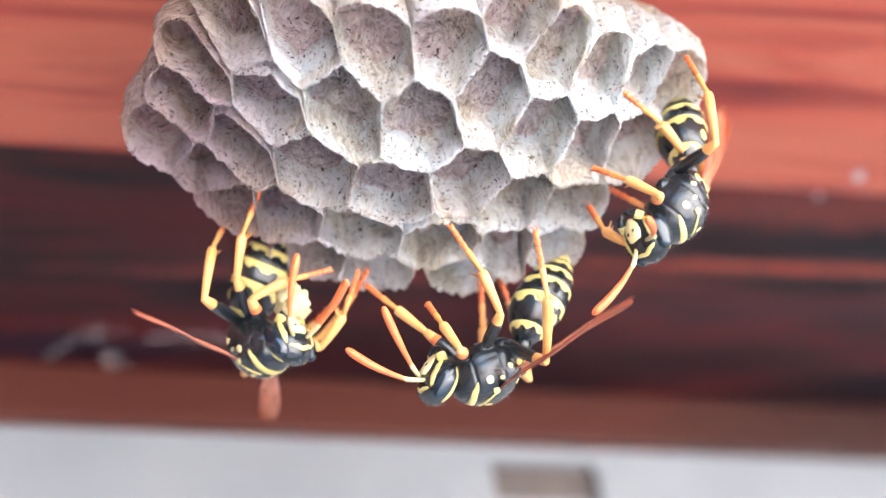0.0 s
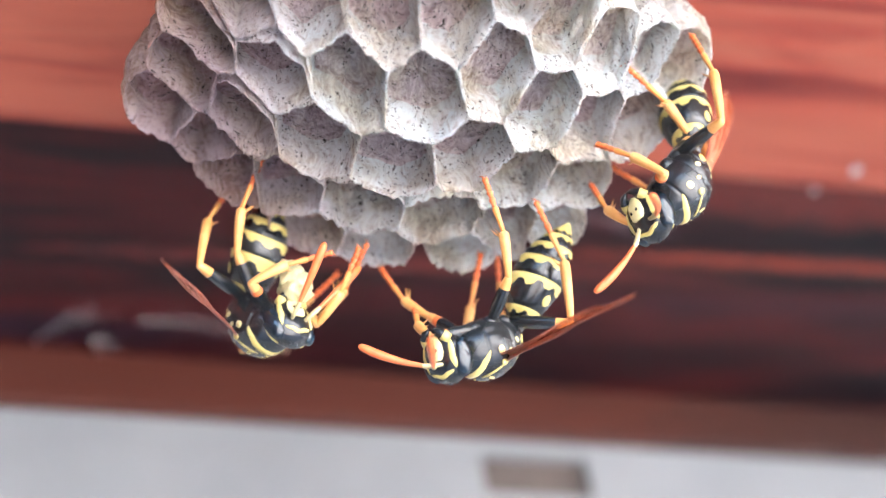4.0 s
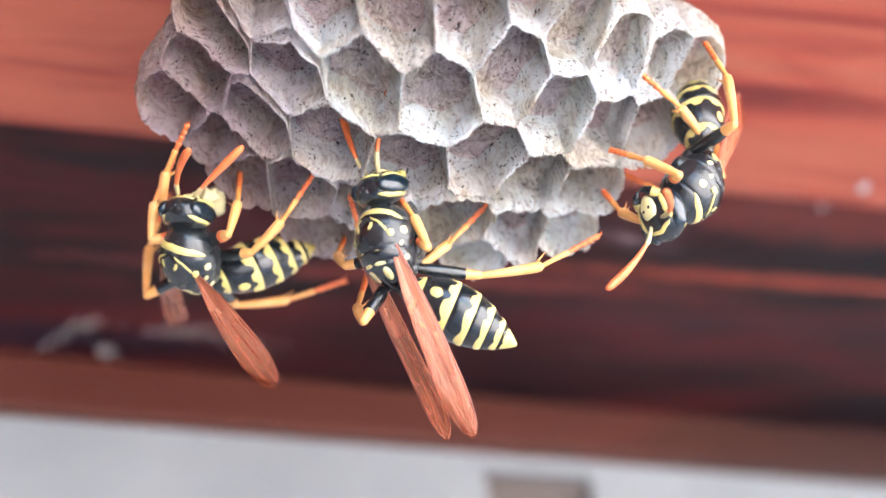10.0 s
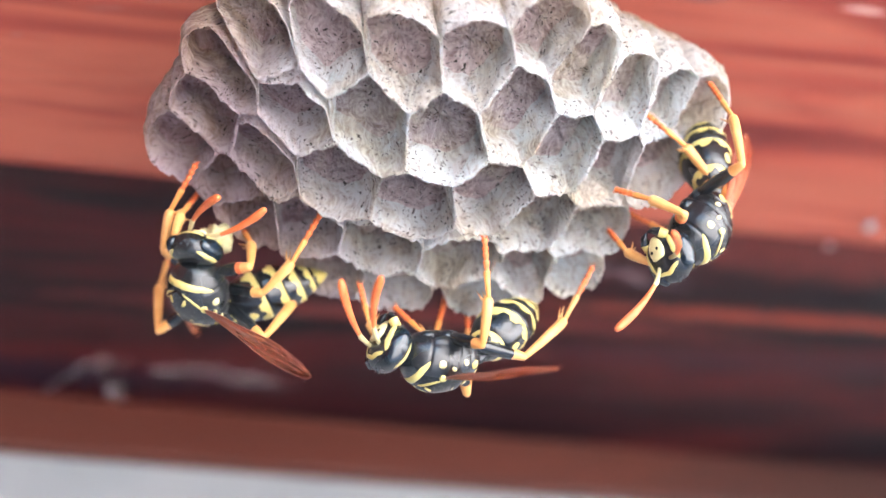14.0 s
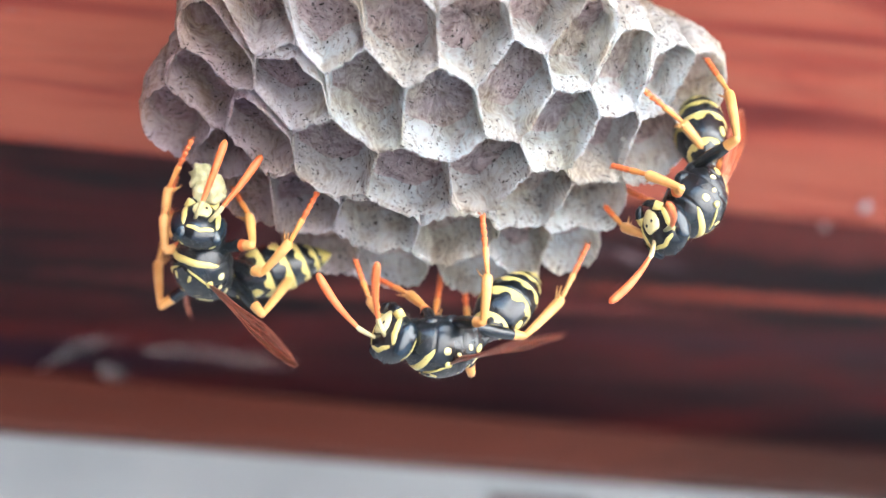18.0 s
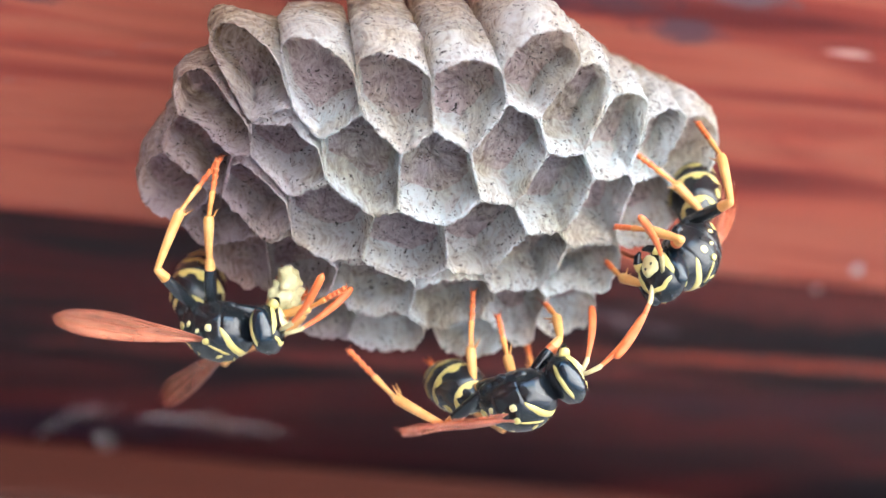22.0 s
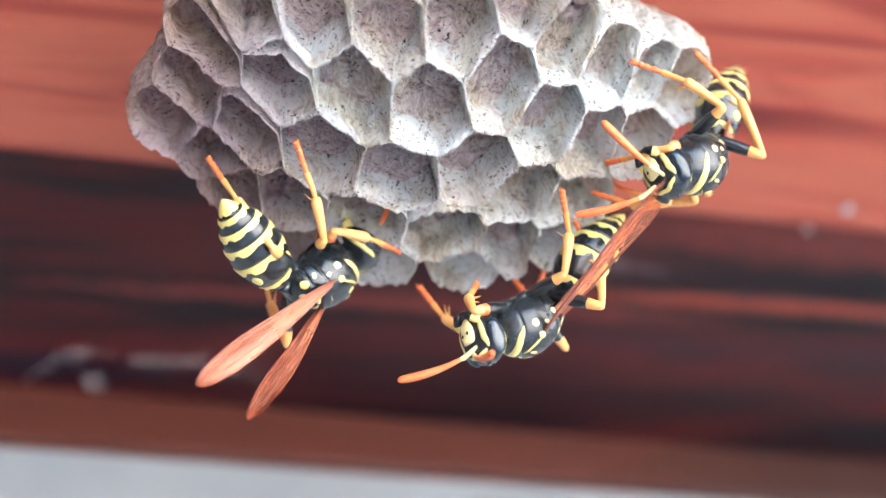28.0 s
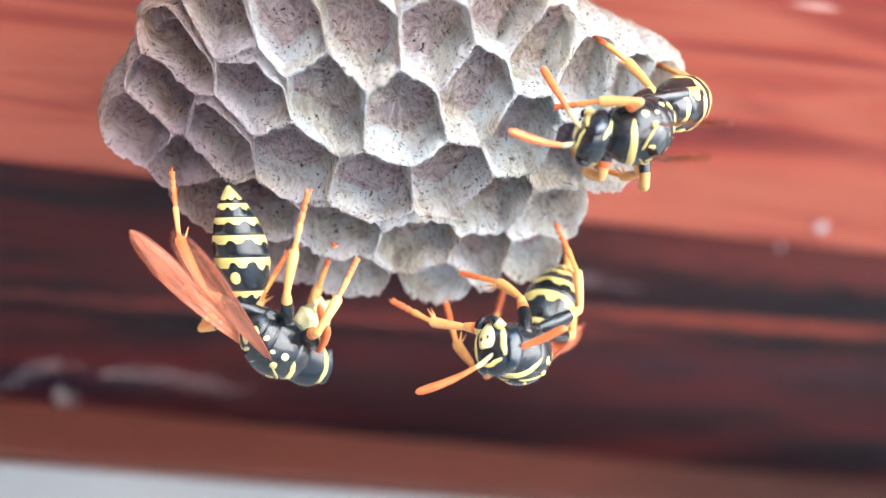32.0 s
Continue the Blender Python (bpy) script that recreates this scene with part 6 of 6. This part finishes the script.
    for insect, words in zip(herd, WORDS):
        tagged(insect, words)
    carry_pellet(LEFT_WASP)


TIMES = [k / 10 for k in range(321)]
WORDS = ("black and yellow paper wasp chewing a pale pellet on the comb",
         "black and yellow paper wasp turning about under the lower comb edge",
         "black and yellow paper wasp resting at the rim of the comb")


def eased(rows, t, window):
    """Where t lies among rows: the rows before and after, and how far between, the change packed into a short window."""
    for a, b in zip(rows, rows[1:]):
        if a[0] <= t <= b[0]:
            span = b[0] - a[0]
            k = (t - (a[0] + b[0]) / 2) / min(window, span) + 0.5
            k = min(max(k, 0.0), 1.0)
            return a, b, k * k * (3 - 2 * k)
    last = rows[0] if t < rows[0][0] else rows[-1]
    return last, last, 0.0


def place_at(rows, t, window=0.5):
    a, b, k = eased(rows, t, window)
    return Vector(a[1:4]).lerp(Vector(b[1:4]), k)


def turn_at(rows, t, window=0.5, skip=1):
    a, b, k = eased(rows, t, window)
    qa, qb = (Euler([radians(v) for v in r[skip:skip + 3]]).to_quaternion() for r in (a, b))
    return qa.slerp(qb, k)


def thinned(rows):
    """Drops rows between which nothing changes."""
    out = []
    for i, (t, m) in enumerate(rows):
        if 0 < i < len(rows) - 1:
            if all(max(abs(v) for r in (m - rows[j][1]) for v in r) < 1e-6 for j in (i - 1, i + 1)):
                continue
        out.append((t, m))
    return out


def bone(start, end, pole):
    """The pose of a bone that runs along x from start towards end, its z towards the pole."""
    x = (end - start).normalized()
    y = pole.cross(x).normalized()
    z = x.cross(y)
    m = Matrix((x, y, z)).transposed().to_4x4()
    m.translation = start
    return m


def leg_poses(hip, foot, lengths, pole, swivel=0.0):
    """Thigh, shin and foot from a hip to a foothold, the knee lifted towards the pole and swung about the leg's line."""
    l1, l2, l3 = lengths
    low = (l2 + l3) * 0.985
    d = foot - hip
    far = min(max(d.length, abs(low - l1) * 1.06), (l1 + low) * 0.995)
    x = d.normalized()
    p = (pole - x * pole.dot(x)).normalized()
    p = Matrix.Rotation(radians(swivel), 3, x) @ p
    along = (l1 * l1 + far * far - low * low) / (2 * far)
    knee = hip + x * along + p * math.sqrt(max(l1 * l1 - along * along, 0))
    tip = hip + x * far
    w = (tip - knee).normalized()
    off = (p - w * p.dot(w)).normalized()
    bend = math.sqrt(max(l2 * l2 - (l2 * 0.985) ** 2, 0))
    ankle = knee + w * l2 * 0.985 + off * bend
    return bone(hip, knee, p), bone(knee, ankle, p), bone(ankle, tip, p)


def move_wasp(insect, way):
    """Keys the body and every limb of one wasp."""
    limbs = {}
    for ob in insect.children_recursive:
        if "side" in ob or ob.name.split(".")[0] in ("head", "abdomen"):
            limbs[ob.name.split(".")[0], ob.get("side", 0)] = ob
    body = []
    for t in TIMES:
        m = turn_at(way["body"], t, 0.5, 4).to_matrix().to_4x4()
        m.translation = HUB + place_at(way["body"], t) * MM
        body.append((t, m))
    walk(insect, thinned(body))
    for name, at in (("head", NECK), ("abdomen", WAIST)):
        walk(limbs[name, 0], thinned([(t, Matrix.Translation(at) @ turn_at(way[name], t).to_matrix().to_4x4()) for t in TIMES]))
    for side, word in ((1, "left"), (-1, "right")):
        root = Vector((WING_ROOT.x, WING_ROOT.y * side, WING_ROOT.z))
        walk(limbs["wing", side], thinned([(t, Matrix.Translation(root) @ turn_at(way["wing_" + word], t).to_matrix().to_4x4()) for t in TIMES]))
        root = Vector((2.1, 0.5 * side, 0.35)) * MM
        walk(limbs["antenna", side], thinned([(t, Matrix.Translation(root) @ turn_at(way["antenna_" + word], t, 0.7).to_matrix().to_4x4()) for t in TIMES]))
        for kind in ("front", "middle", "hind"):
            hx, hy, hz = HIPS[kind]
            hip = Vector((hx, hy * side, hz)) * MM
            lengths = [v * MM for v in BONES[kind]]
            pole = Vector({"front": (0.5, 0.8 * side, 0.5), "middle": (-0.1, 0.9 * side, 0.6), "hind": (-0.5, 0.7 * side, 0.7)}[kind])
            rows = way[kind + "_" + word]
            poses = []
            for t, m in body:
                hold = m.inverted() @ (HUB + place_at(rows, t, 0.3) * MM)
                a, b, k = eased(rows, t, 0.3)
                swing = [r[4] if len(r) > 4 else 0.0 for r in (a, b)]
                poses.append((t, leg_poses(hip, hold, lengths, pole, swing[0] * (1 - k) + swing[1] * k)))
            for k, piece in enumerate(("thigh", "shin", "foot")):
                walk(limbs[kind + "_" + piece, side], thinned([(t, p[k]) for t, p in poses]))


def carry_pellet(way):
    """The pellet of chewed prey goes where the left wasp's jaws go."""
    bm = bmesh.new()
    blob(bm, (0, 0, 0), (1.15 * MM, 1.2 * MM, 1.2 * MM), None, 30, 20, 0.5, 4.0)
    blob(bm, (0.5 * MM, 0.6 * MM, -0.9 * MM), (0.85 * MM, 0.9 * MM, 0.95 * MM), None, 24, 16, 0.55, 9.0)
    pellet = part("food_pellet", bm, PULP)
    tagged(pellet, "pale green-yellow pellet of chewed prey held in a wasp's jaws", "food pellet")
    rows = []
    for t in TIMES:
        m = turn_at(way["body"], t, 0.5, 4).to_matrix().to_4x4()
        m.translation = HUB + place_at(way["body"], t) * MM
        rows.append((t, m @ Matrix.Translation(NECK) @ turn_at(way["head"], t).to_matrix().to_4x4() @ Matrix.Translation(Vector((2.6, -0.3, -2.6)) * MM)))
    walk(pellet, thinned(rows))


motions()
